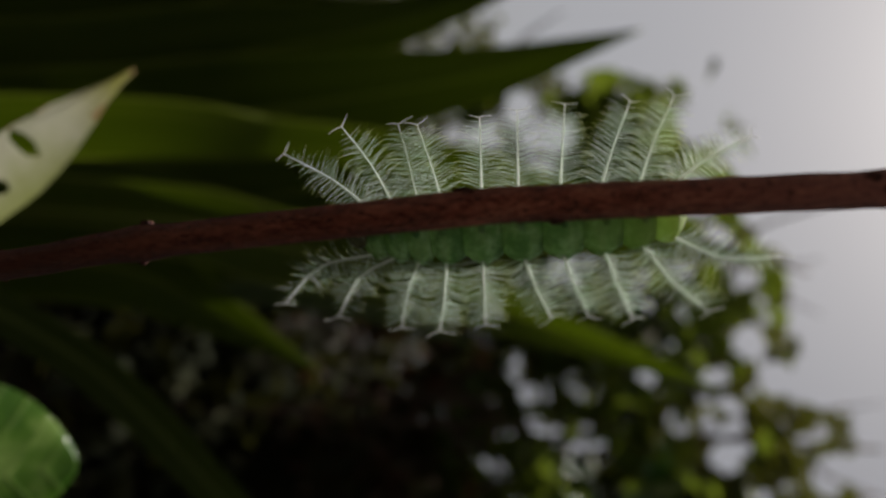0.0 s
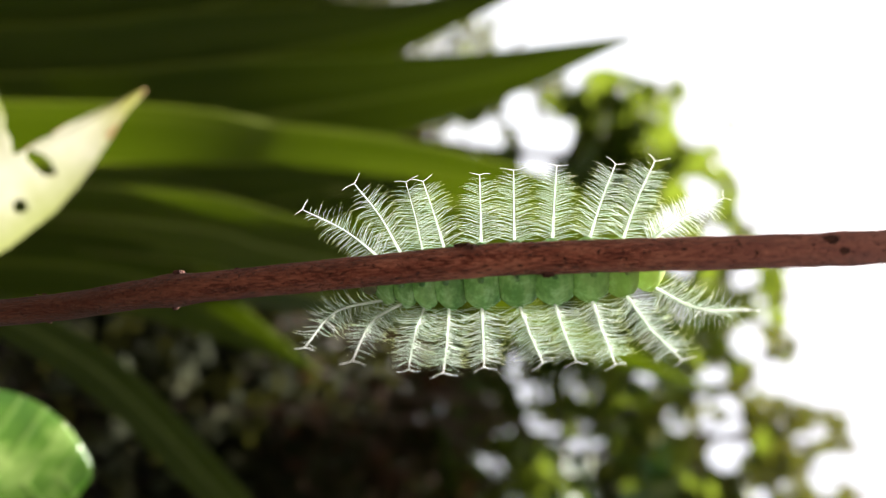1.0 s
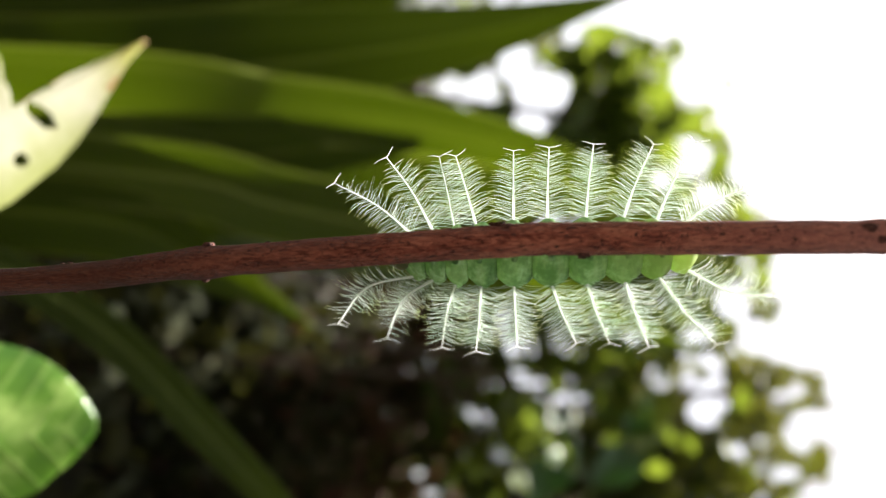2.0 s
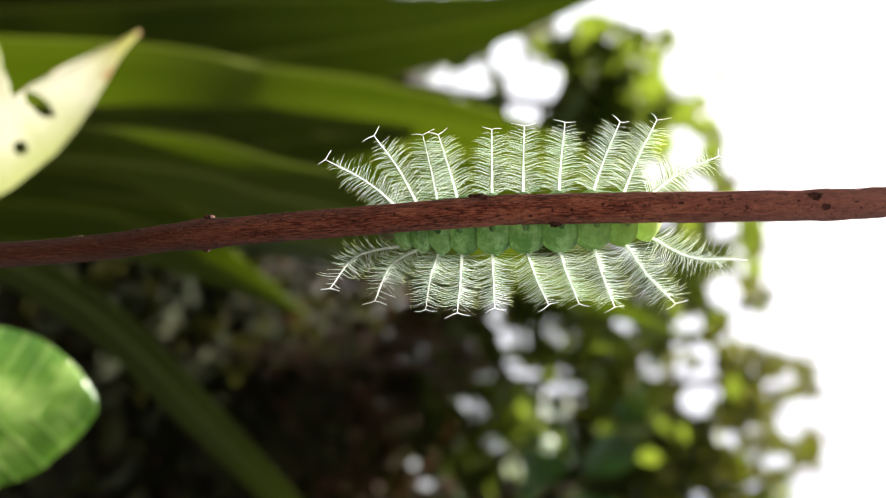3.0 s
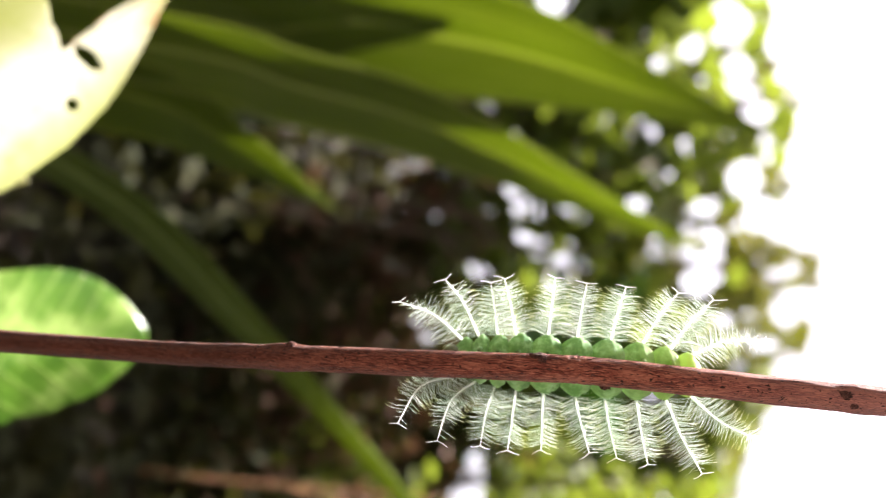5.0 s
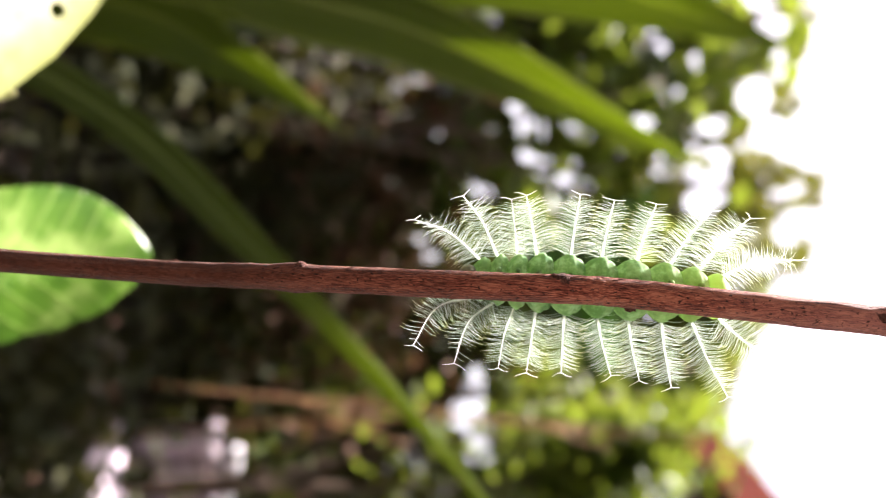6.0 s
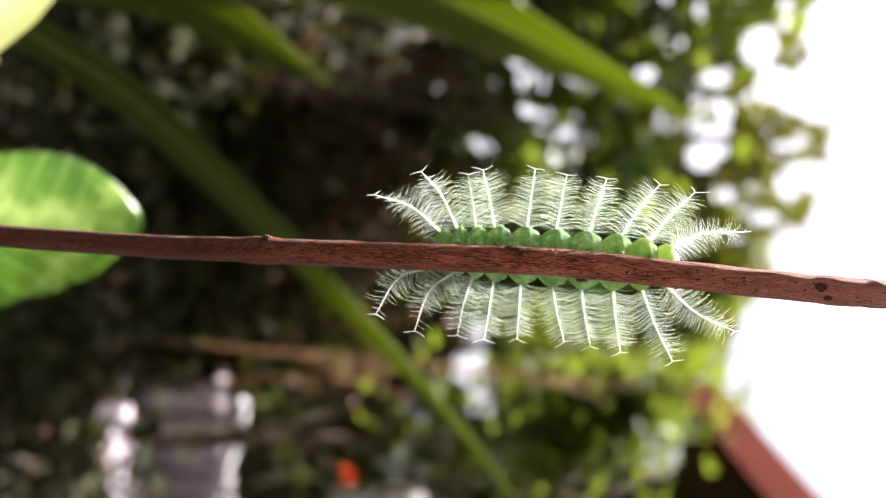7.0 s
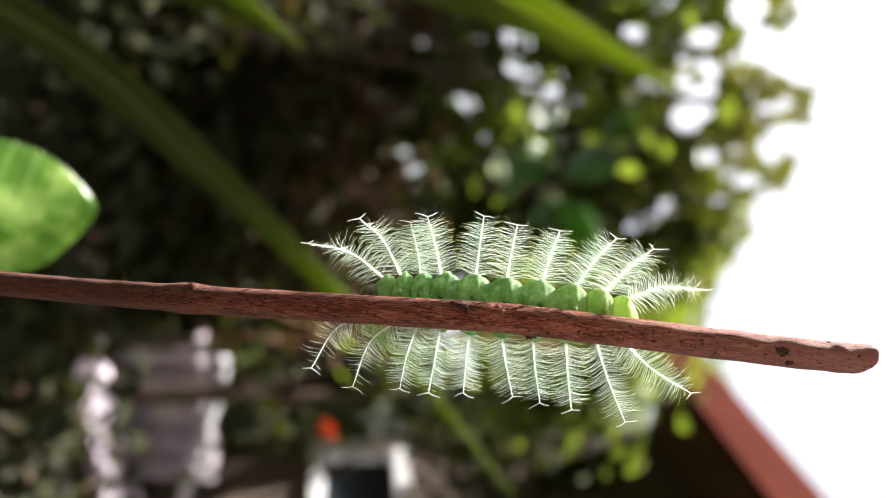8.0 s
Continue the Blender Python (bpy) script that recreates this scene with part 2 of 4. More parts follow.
WHITE = paint("white_paint", (0.66, 0.66, 0.68), (0.82, 0.82, 0.82), 0.45)
CONC = paint("pale_concrete", (0.46, 0.40, 0.44), (0.62, 0.55, 0.59), 0.85)
SLAB = paint("pinkish_stone", (0.30, 0.25, 0.30), (0.44, 0.38, 0.43), 0.85, 14.0)
PETAL = Mat("orange_petal", (0.85, 0.16, 0.02), 0.5).m
gl = Mat("window_glass", (0.02, 0.025, 0.03), 0.06)
GLASS = gl.m


# ---- mesh helpers ----
def part(name, bm, material, parent=None, label=""):
    """Links a bmesh as one mesh object, under a thing or a part if one is given."""
    me = bpy.data.meshes.new(name)
    bm.to_mesh(me)
    bm.free()
    for m in material if isinstance(material, (list, tuple)) else (material,):
        me.materials.append(m)
    me.polygons.foreach_set("use_smooth", [True] * len(me.polygons))
    ob = new(name, me)
    ob.parent = parent
    return tagged(ob, label)


def solid(name, verts, faces, material, parent=None, label=""):
    """The same from lists of corners and faces."""
    me = bpy.data.meshes.new(name)
    me.from_pydata(verts, [], faces)
    me.materials.append(material)
    ob = new(name, me)
    ob.parent = parent
    return tagged(ob, label)


def empty(name, place, label, category, group="", kind=""):
    ob = new(name)
    ob.empty_display_size = 0.05
    ob.matrix_basis = place
    return tagged(ob, label, category, group, kind)


def curve_at(points, t):
    """A smooth line through points (Catmull-Rom), t from 0 to 1."""
    p = [Vector(v) for v in points]
    p = [2 * p[0] - p[1]] + p + [2 * p[-1] - p[-2]]
    f = min(max(t, 0), 1) * (len(p) - 3)
    i = min(int(f), len(p) - 4)
    f -= i
    a, b, c, d = p[i:i + 4]
    return 0.5 * (2 * b + (c - a) * f + (2 * a - 5 * b + 4 * c - d) * f * f + (3 * b - a - 3 * c + d) * f ** 3)


def frames_along(points, n, up):
    """n + 1 places on the line with the way ahead and two ways across."""
    rows = []
    for k in range(n + 1):
        t = k / n
        ahead = (curve_at(points, min(t + 0.01, 1)) - curve_at(points, max(t - 0.01, 0))).normalized()
        side = ahead.cross(up).normalized()
        rows.append((t, curve_at(points, t), ahead, side, side.cross(ahead)))
    return rows


def tube(bm, points, radius, n=20, ring=8, up=Vector((0, 1, 0.03)), rough=0.0, cap=True):
    """A tube along a line; radius is a function of t; rough: uneven skin as a share of the radius."""
    last = None
    first = None
    for t, p, ahead, side, over in frames_along(points, n, up):
        r = radius(t)
        row = []
        for k in range(ring):
            a = 2 * math.pi * k / ring
            way = math.cos(a) * side + math.sin(a) * over
            rr = r
            if rough:
                rr *= 1 + rough * noise.noise(Vector((math.cos(a) * 2.2, math.sin(a) * 2.2, t * n * 0.12))) + rough * 0.5 * noise.noise(Vector((math.cos(a) * 7, math.sin(a) * 7, t * n * 0.05)))
            row.append(bm.verts.new(p + way * rr))
        if last:
            for k in range(ring):
                bm.faces.new((last[k], last[(k + 1) % ring], row[(k + 1) % ring], row[k]))
        first = first or row
        last = row
    if cap:
        bm.faces.new(last)
        bm.faces.new(first[::-1])
    return bm


def box(bm, x0, x1, y0, y1, z0, z1, bevel=0.0):
    m = Matrix.LocRotScale(((x0 + x1) / 2, (y0 + y1) / 2, (z0 + z1) / 2), None, (x1 - x0, y1 - y0, z1 - z0))
    made = bmesh.ops.create_cube(bm, size=1, matrix=m)
    if bevel:
        edges = {e for v in made["verts"] for e in v.link_edges}
        bmesh.ops.bevel(bm, geom=list(edges), offset=bevel, segments=2, affect="EDGES", profile=0.5)
    return bm


def flat(ob):
    ob.data.polygons.foreach_set("use_smooth", [False] * len(ob.data.polygons))
    return ob


def lathe(bm, profile, ring=24, place=Matrix()):
    rows = [[bm.verts.new(place @ Vector((r * math.cos(2 * math.pi * k / ring), r * math.sin(2 * math.pi * k / ring), z))) for k in range(ring)] for r, z in profile]
    for a, b in zip(rows, rows[1:]):
        for k in range(ring):
            bm.faces.new((a[k], a[(k + 1) % ring], b[(k + 1) % ring], b[k]))
    bm.faces.new(rows[0][::-1])
    bm.faces.new(rows[-1])
    return bm


# ---- ground ----
def build_ground():
    rng = random.Random(4)
    bm = bmesh.new()
    xs = [-400, -60, -12] + [-5 + 0.2 * k for k in range(66)] + [14, 60, 400]
    ys = [-400, -60, -8] + [-1 + 0.2 * k for k in range(51)] + [14, 60, 400]
    grid = [[bm.verts.new((x, y, 0.05 * noise.noise(Vector((x * 0.9, y * 0.9, 0))) + 0.02 * noise.noise(Vector((x * 4, y * 4, 3))) if abs(x) < 10 and -5 < y < 10 else 0)) for x in xs] for y in ys]
    for a, b in zip(grid, grid[1:]):
        for k in range(len(xs) - 1):
            bm.faces.new((a[k], a[k + 1], b[k + 1], b[k]))
    tagged(part("ground", bm, SOIL), "dark bare garden soil in the shade", "ground", kind="structure")
    # fallen leaves
    v, f = [], []
    for _ in range(2600):
        x, y = rng.uniform(-3, 4), rng.uniform(0.6, 6)
        add_leaf(v, f, Vector((x, y, 0.045 + rng.uniform(0, 0.03))), Euler((rng.uniform(-0.5, 0.5), rng.uniform(-0.5, 0.5), rng.uniform(0, 6.3))).to_matrix(), rng.uniform(0.04, 0.11), 0.45, 0.2)
    tagged(solid("leaf_litter", v, f, LITTER), "brown fallen leaves scattered over the soil", "leaf litter", kind="stuff")


def add_leaf(v, f, place, turn, size, broad=0.5, fold=0.25):
    """One small leaf: two halves folded at the midrib, six corners."""
    n = len(v)
    w = size * broad * 0.5
    for a in ((0, 0, 0), (0.35 * size, w, fold * w), (0.75 * size, w * 0.7, fold * w * 0.6), (size, 0, -0.08 * size),
              (0.75 * size, -w * 0.7, fold * w * 0.6), (0.35 * size, -w, fold * w)):
        v.append(place + turn @ Vector(a))
    f += [(n, n + 1, n + 2, n + 3), (n, n + 3, n + 4, n + 5)]


def build_walls():
    """Unseen plain walls added behind and beside the camera; the dark ones block skylight, the low grey one bounces
    sun.
    """
    flat(tagged(part("fill_wall", box(bmesh.new(), -0.75, 0.12, -0.72, -0.6, -0.1, 1.6), CREAM), "unseen low grey wall added to bounce sunlight", "wall", kind="structure"))
    for name, x0, x1, y0, y1 in (("block_wall_south", -5.0, 1.2, -2.2, -2.0), ("block_wall_west", -5.2, -5.0, -2.2, 9.0)):
        flat(tagged(part(name, box(bmesh.new(), x0, x1, y0, y1, -0.1, 7.0), WALLD), "unseen tall dark wall added to block skylight", "wall", kind="structure"))


# ---- trees and shrubs ----
EYE = Vector((-0.03, 0.0, 0.89))
# small openings in the crowns: x and z where the line of sight crosses y = 4
CHINKS = [
    (0.88, 1.85), (0.93, 1.94), (0.97, 2.07), (1.18, 1.79), (1.14, 1.97), (1.22, 2.11), (1.15, 2.33), (1.30, 2.26), (1.44, 2.25), (1.39, 1.71), (1.27, 2.39),
    (1.88, 1.41), (1.78, 1.36), (0.85, 2.72), (1.22, 2.95), (0.88, 3.22), (0.88, 3.12), (1.09, 3.33), (1.68, 3.52), (1.81, 3.70), (1.87, 3.84), (2.28, 3.11),
    (2.23, 3.23), (2.48, 4.20), (1.32, 3.80), (2.05, 3.72), (-0.37, 1.38), (-0.30, 1.45), (0.10, 3.32), (0.19, 2.13), (-0.14, 2.87),
    (0.00, 2.10), (0.08, 2.20), (0.03, 2.36), (0.23, 2.72), (0.38, 2.70), (0.20, 2.97), (0.47, 2.97), (-0.02, 2.66),
]
# the wide ones: x, z and radius
GAPS = [
    (1.30, 3.33, 0.13), (1.42, 3.26, 0.10), (1.21, 3.14, 0.06), (1.56, 3.99, 0.13), (2.08, 4.14, 0.13), (-0.59, 1.50, 0.11), (-0.65, 1.68, 0.10),
    (-0.85, 1.88, 0.10), (-0.68, 1.98, 0.09), (-0.48, 2.02, 0.12), (-0.34, 1.97, 0.09), (-0.66, 2.16, 0.10), (-0.74, 3.08, 0.13), (-0.28, 3.08, 0.13),
    (0.00, 3.20, 0.10), (0.67, 3.42, 0.12), (0.90, 3.60, 0.11), (0.25, 3.38, 0.09),
    (3.03, 1.84, 0.06), (3.20, 1.87, 0.06), (3.40, 1.93, 0.11), (3.65, 1.97, 0.12), (3.90, 2.00, 0.12), (3.61, 1.35, 0.05),
]
more = random.Random(12)
# pale opening low beside the house
GAPS += [(2.86 + 0.11 * k, 1.86 + 0.008 * k, 0.055 + 0.02 * (k in (2, 3, 4))) for k in range(7)] + [(3.10 + 0.12 * k, 1.75, 0.05) for k in range(3)]
GAPS += [(a, b, 0.046) for a, b in CHINKS]
GAPS += [(a + more.gauss(0, 0.10), b + more.gauss(0, 0.10), more.uniform(0.018, 0.032)) for a, b in CHINKS]
# how high the crowns reach
TOP_X = [-1.5, -1.12, -1.05, -0.85, -0.78, -0.70, -0.45, 0.0, 0.06, 0.9, 1.0, 1.15, 1.3, 1.5, 2.2, 2.4, 2.9, 3.3]
TOP_Z = [1.75, 1.75, 3.0, 3.1, 3.55, 3.2, 3.3, 3.45, 3.7, 3.72, 3.55, 4.15, 4.2, 4.05, 4.35, 4.15, 4.0, 4.1]


def open_sky(p, margin=0.0):
    """Whether p lies in one of the openings, or above the uneven top of the hedge of trees."""
    if p.y < 2.75:
        return False
    s = 4.0 / p.y
    x, z = EYE.x + (p.x - EYE.x) * s, EYE.z + (p.z - EYE.z) * s
    if x < -2.0 or z > 5.7:
        return False
    wob = 0.10 * noise.noise(Vector((x * 3.0, z * 3.0, 1.0))) + 0.12 * noise.noise(Vector((x * 7, z * 7, 5.0))) + 0.10 * noise.noise(Vector((x * 15, z * 15, 3.0)))
    if z > np.interp(x, TOP_X, TOP_Z) + wob:
        return True
    if z > 3.0 and noise.noise(Vector((x * 5.0, z * 5.0, 9.0))) + 0.5 * noise.noise(Vector((x * 11, z * 11, 2.0))) > 0.66 - 0.20 * (z - 3.0):
        return True
    return any((x - a) ** 2 + (z - b) ** 2 < (r * (0.9 + wob) + margin) ** 2 for a, b, r in GAPS)


# holes cut in the added canopy and young trees to light chosen places: each is a beam along the sun's way through a
# place, with its radius
BEAMS = [((0.01, 0.14, 0.90), 0.19), ((0.0, -0.50, 1.02), 0.5), ((-0.03, 0.20, 0.78), 0.13), ((0.076, 0.215, 0.765), 0.10), ((0.02, 0.83, 1.22), 0.13), ((0.12, 0.80, 1.22), 0.11), ((-0.09, 0.82, 1.22), 0.08), ((0.48, 0.50, 1.03), 0.27), ((-0.26, 0.83, 1.20), 0.10), ((2.25, 2.05, 0.2), 0.52), ((2.0, 4.8, 4.2), 1.5), ((-0.5, 3.4, 2.9), 0.7), ((1.3, 1.65, 1.1), 0.32), ((1.35, 2.6, 0.8), 0.26), ((1.9, 2.75, 0.6), 0.36), ((2.0, 2.5, 1.0), 0.34), ((2.25, 2.9, 1.6), 0.34), ((2.72, 2.25, 1.22), 0.22), ((2.4, 2.1, 2.8), 0.8), ((1.75, 1.9, 1.5), 0.4), ((1.45, 3.0, 2.1), 0.45), ((1.87, 1.9, 2.12), 0.3)]


def in_beam(p, margin=0.0):
    for c, r in BEAMS:
        d = p - Vector(c)
        if p.z > 2.0 and d.dot(SUN) > 1.0 and (d - SUN * d.dot(SUN)).length < r * (1 + 0.12 * noise.noise(p * 1.5)) + margin:
            return True
    return False


def tree(name, x, y, height, spread, clusters, leaves, size, seed, material, label, low=0.35, broad=0.5, trunk_r=0.05, limbs=9, sigma=0.17, side=None, gaps=True, puff=0.1):
    rng = random.Random(seed)
    top = empty(name, pose(x, y, 0), label, "tree" if height > 2 else "shrub", "trees behind the stem" if height > 2 else "shrubs under the trees")
    bend = [(0, 0, -0.1), (rng.uniform(-.1, .1), rng.uniform(-.1, .1), height * 0.3), (rng.uniform(-.2, .2), rng.uniform(-.2, .2), height * 0.6), (rng.uniform(-.25, .25), rng.uniform(-.2, .2), height * 0.95)]
    bm = tube(bmesh.new(), bend, lambda t: trunk_r * (1 - 0.8 * t) + 0.006, 18, 10, rough=0.12)
    part("trunk", bm, TRUNK, top)
    tips = []
    for k in range(limbs):
        t = low + (0.95 - low) * (k + rng.random()) / limbs
        a = curve_at(bend, t)
        az = k * 2.4 + rng.uniform(-.4, .4) if side is None else rng.uniform(-side, side)
        reach = spread * (1.15 - 0.75 * t) * rng.uniform(0.6, 1.0)
        b = a + Vector((math.cos(az) * reach, math.sin(az) * reach * 0.7, height * rng.uniform(0.03, 0.2)))
        mid = (a + b) / 2 + Vector((0, 0, -0.05 * height + 0.08 * rng.random()))
        if side is not None and any(in_beam(Vector((x, y, 0)) + curve_at([a, mid, b], q / 40), 0.05) for q in range(41)):
            tips += [a.lerp(b, 0.5), a.lerp(b, 0.75), b]
            continue
        part("limb", tube(bmesh.new(), [a, mid, b], lambda t: trunk_r * 0.38 * (1 - 0.85 * t) + 0.003, 10, 6, rough=0.1), TRUNK, top)
        tips += [a.lerp(b, 0.5), a.lerp(b, 0.75), b]
    v, f = [], []
    base = Vector((x, y, 0))
    for _ in range(clusters):
        wide = spread if side is None else 1.5
        c = rng.choice(tips) + Vector((rng.gauss(0, wide * 0.3), rng.gauss(0, wide * 0.22), rng.gauss(0, height * (puff if side is None else 0.04))))
        if c.z < 0.1:
            continue
        for _ in range(leaves):
            p = c + Vector((rng.gauss(0, sigma), rng.gauss(0, sigma), rng.gauss(0, sigma)))
            turn = Euler((rng.gauss(0, 0.7), rng.gauss(0.35, 0.5), rng.uniform(0, 6.3))).to_matrix()
            long = size * rng.uniform(0.6, 1.25)
            ends = [base + p + turn @ Vector((long * q, 0, 0)) for q in (0, 0.5, 1)]
            if p.z < 0.05 or (gaps and any(open_sky(e, 0.12 * size) for e in ends)) or ((side is not None or trunk_r < 0.04) and any(in_beam(e) for e in ends)):
                continue
            add_leaf(v, f, p, turn, long, broad)
    crown = solid("crown", v, f, material, top)
    crown["kind"] = "stuff"
    return top


# ---- the stem ----
STEM = [(0.034, 0.26, -0.02), (0.030, 0.225, 0.25), (0.020, 0.165, 0.55), (0.0105, 0.119, 0.74), (0.0024, 0.0945, 0.841), (-0.0015, 0.0861, 0.871), (-0.0054, 0.0778, 0.910), (-0.0060, 0.0758, 0.921), (-0.0071, 0.0682, 0.9548), (-0.0082, 0.0645, 0.9710)]


def build_stem():
    """A cut upright shoot, rooted in the soil, its end sliced at a slant."""
    top = empty("stem", pose(0.034, 0.26, 0), "upright red-brown cut stem with dark knots, rooted in soil", "stem")
    ahead = (Vector(STEM[-1]) - Vector(STEM[-3])).normalized()
    turn = ahead.to_track_quat("Z", "Y").to_matrix().to_4x4()
    place = Matrix.Translation(STEM[6]) @ turn
    back = place.inverted()
    line = [back @ Vector(p) for p in STEM[3:]]

    def radius(t):
        r = 0.00175 + 0.0004 * min(t / 0.5, 1)
        for c, s in ((0.335, 0.15), (0.85, 0.04), (0.12, 0.06)):
            r *= 1 + s * math.exp(-((t - c) / 0.012) ** 2)
        return r

    bm = tube(bmesh.new(), line, radius, 420, 36, Vector((1, 0.02, 0)), 0.05)
    cut_at = back @ Vector((-0.0079, 0.0660, 0.9652))
    slope = (back.to_3x3() @ Vector((0.55, 0.1, 0.75))).normalized()
    made = bmesh.ops.bisect_plane(bm, geom=bm.verts[:] + bm.edges[:] + bm.faces[:], plane_co=cut_at, plane_no=slope, clear_outer=True)
    edges = [e for e in made["geom_cut"] if isinstance(e, bmesh.types.BMEdge)]
    bmesh.ops.holes_fill(bm, edges=edges)
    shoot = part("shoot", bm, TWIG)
    shoot.parent = top
    shoot.matrix_basis = pose(-0.034, -0.26, 0) @ place
    low = tube(bmesh.new(), [Vector(p) for p in STEM[:4]], lambda t: 0.0032 - 0.00145 * t, 60, 14, Vector((1, 0.02, 0)), 0.12)
    lower = part("lower_stem", low, TWIG, top)
    lower.matrix_basis = pose(-0.034, -0.26, 0)
    rng = random.Random(9)
    axis = [Vector(p) for p in STEM]

    def on_skin(p, size, flatten, stretch, ragged=0.35):
        """A low scar or bud on the bark at p."""
        p = Vector(p)
        near = min((curve_at(axis, k / 900) for k in range(900)), key=lambda q: (q - p).length)
        out = (p - near).normalized()
        bm = bmesh.new()
        bmesh.ops.create_icosphere(bm, subdivisions=3, radius=1)
        for v in bm.verts:
            k = 1 + ragged * noise.noise(v.co * 2.1 + p * 900)
            v.co = Vector((v.co.x * size * k, v.co.y * size * stretch * k, v.co.z * size * flatten * k))
        m = Matrix.Translation(near + out * 0.00212) @ out.to_track_quat("Z", "Y").to_matrix().to_4x4()
        ob = part("knot", bm, KNOT, top)
        ob.matrix_basis = pose(-0.034, -0.26, 0) @ m

    on_skin((-0.0072, 0.0778, 0.9101), 0.0008, 0.5, 1.5, 0.7)
    on_skin((-0.0064, 0.0772, 0.9108), 0.0006, 0.45, 1.2, 0.7)
    on_skin((-0.0041, 0.0751, 0.9206), 0.00075, 0.7, 1.1, 0.7)
    on_skin((-0.0002, 0.0874, 0.8706), 0.0009, 0.8, 1.2)
    on_skin((-0.0031, 0.0858, 0.8722), 0.0008, 0.8, 1.0)
    on_skin((0.0006, 0.0861, 0.8716), 0.0006, 1.0, 0.9)
    on_skin((-0.0082, 0.0668, 0.9540), 0.0006, 0.35, 1.4, 0.8)
    on_skin((-0.0070, 0.0664, 0.9552), 0.00045, 0.5, 1.3)
    for _ in range(46):
        t = rng.uniform(0.46, 0.97)
        q = curve_at(axis, t)
        a = rng.uniform(-2.2, 2.2)
        on_skin(q + Vector((math.sin(a) * 0.002, -math.cos(a) * 0.002, 0)), rng.uniform(0.00010, 0.00024), 0.5, rng.uniform(0.8, 2.2))


# ---- the caterpillar ----
BODY = Matrix(((-0.0610, 0.9253, 0.3744, -0.00353), (-0.2114, -0.3785, 0.9011, 0.08233), (0.9755, -0.0242, 0.2187, 0.91677), (0, 0, 0, 1)))
# each spine in centimetres on the body: foot along, then its tip along, out and up
SPINES = {
    -1: [(-1.70, -2.73, 0.86, -0.73), (-1.44, -2.04, 1.26, -0.62), (-1.15, -1.32, 1.26, -0.56), (-0.84, -1.10, 1.34, -0.39), (-0.33, -0.29, 1.41, -0.33),
         (0.14, 0.19, 1.35, -0.51), (0.67, 0.78, 1.33, -0.59), (1.16, 1.57, 1.29, -0.59), (1.61, 2.05, 1.21, -0.75), (1.93, 2.88, 0.67, -0.60)],
    1: [(-1.68, -2.64, 1.04, -0.60), (-1.42, -2.00, 1.25, -0.64), (-1.13, -1.33, 1.33, -0.34), (-0.80, -0.89, 1.38, -0.28), (-0.36, -0.36, 1.33, -0.27),
        (0.13, 0.39, 1.31, -0.28), (0.61, 0.80, 1.33, -0.36), (1.12, 1.28, 1.39, -0.36), (1.56, 2.04, 1.41, -0.56), (1.93, 2.90, 0.85, -0.62)],
}
CM = 0.01


def body_half(s):
    """Half the body's width and height at s centimetres along it."""
    k = max(0.0, 1 - abs((s - 0.15) / 2.25) ** 3.2) ** 0.5
    if s > 1.92:
        k *= max(0.04, 1 - ((s - 1.92) / 0.25) ** 2) ** 0.5
    return (0.43 * k + 0.02) * CM, (0.37 * k + 0.03) * CM


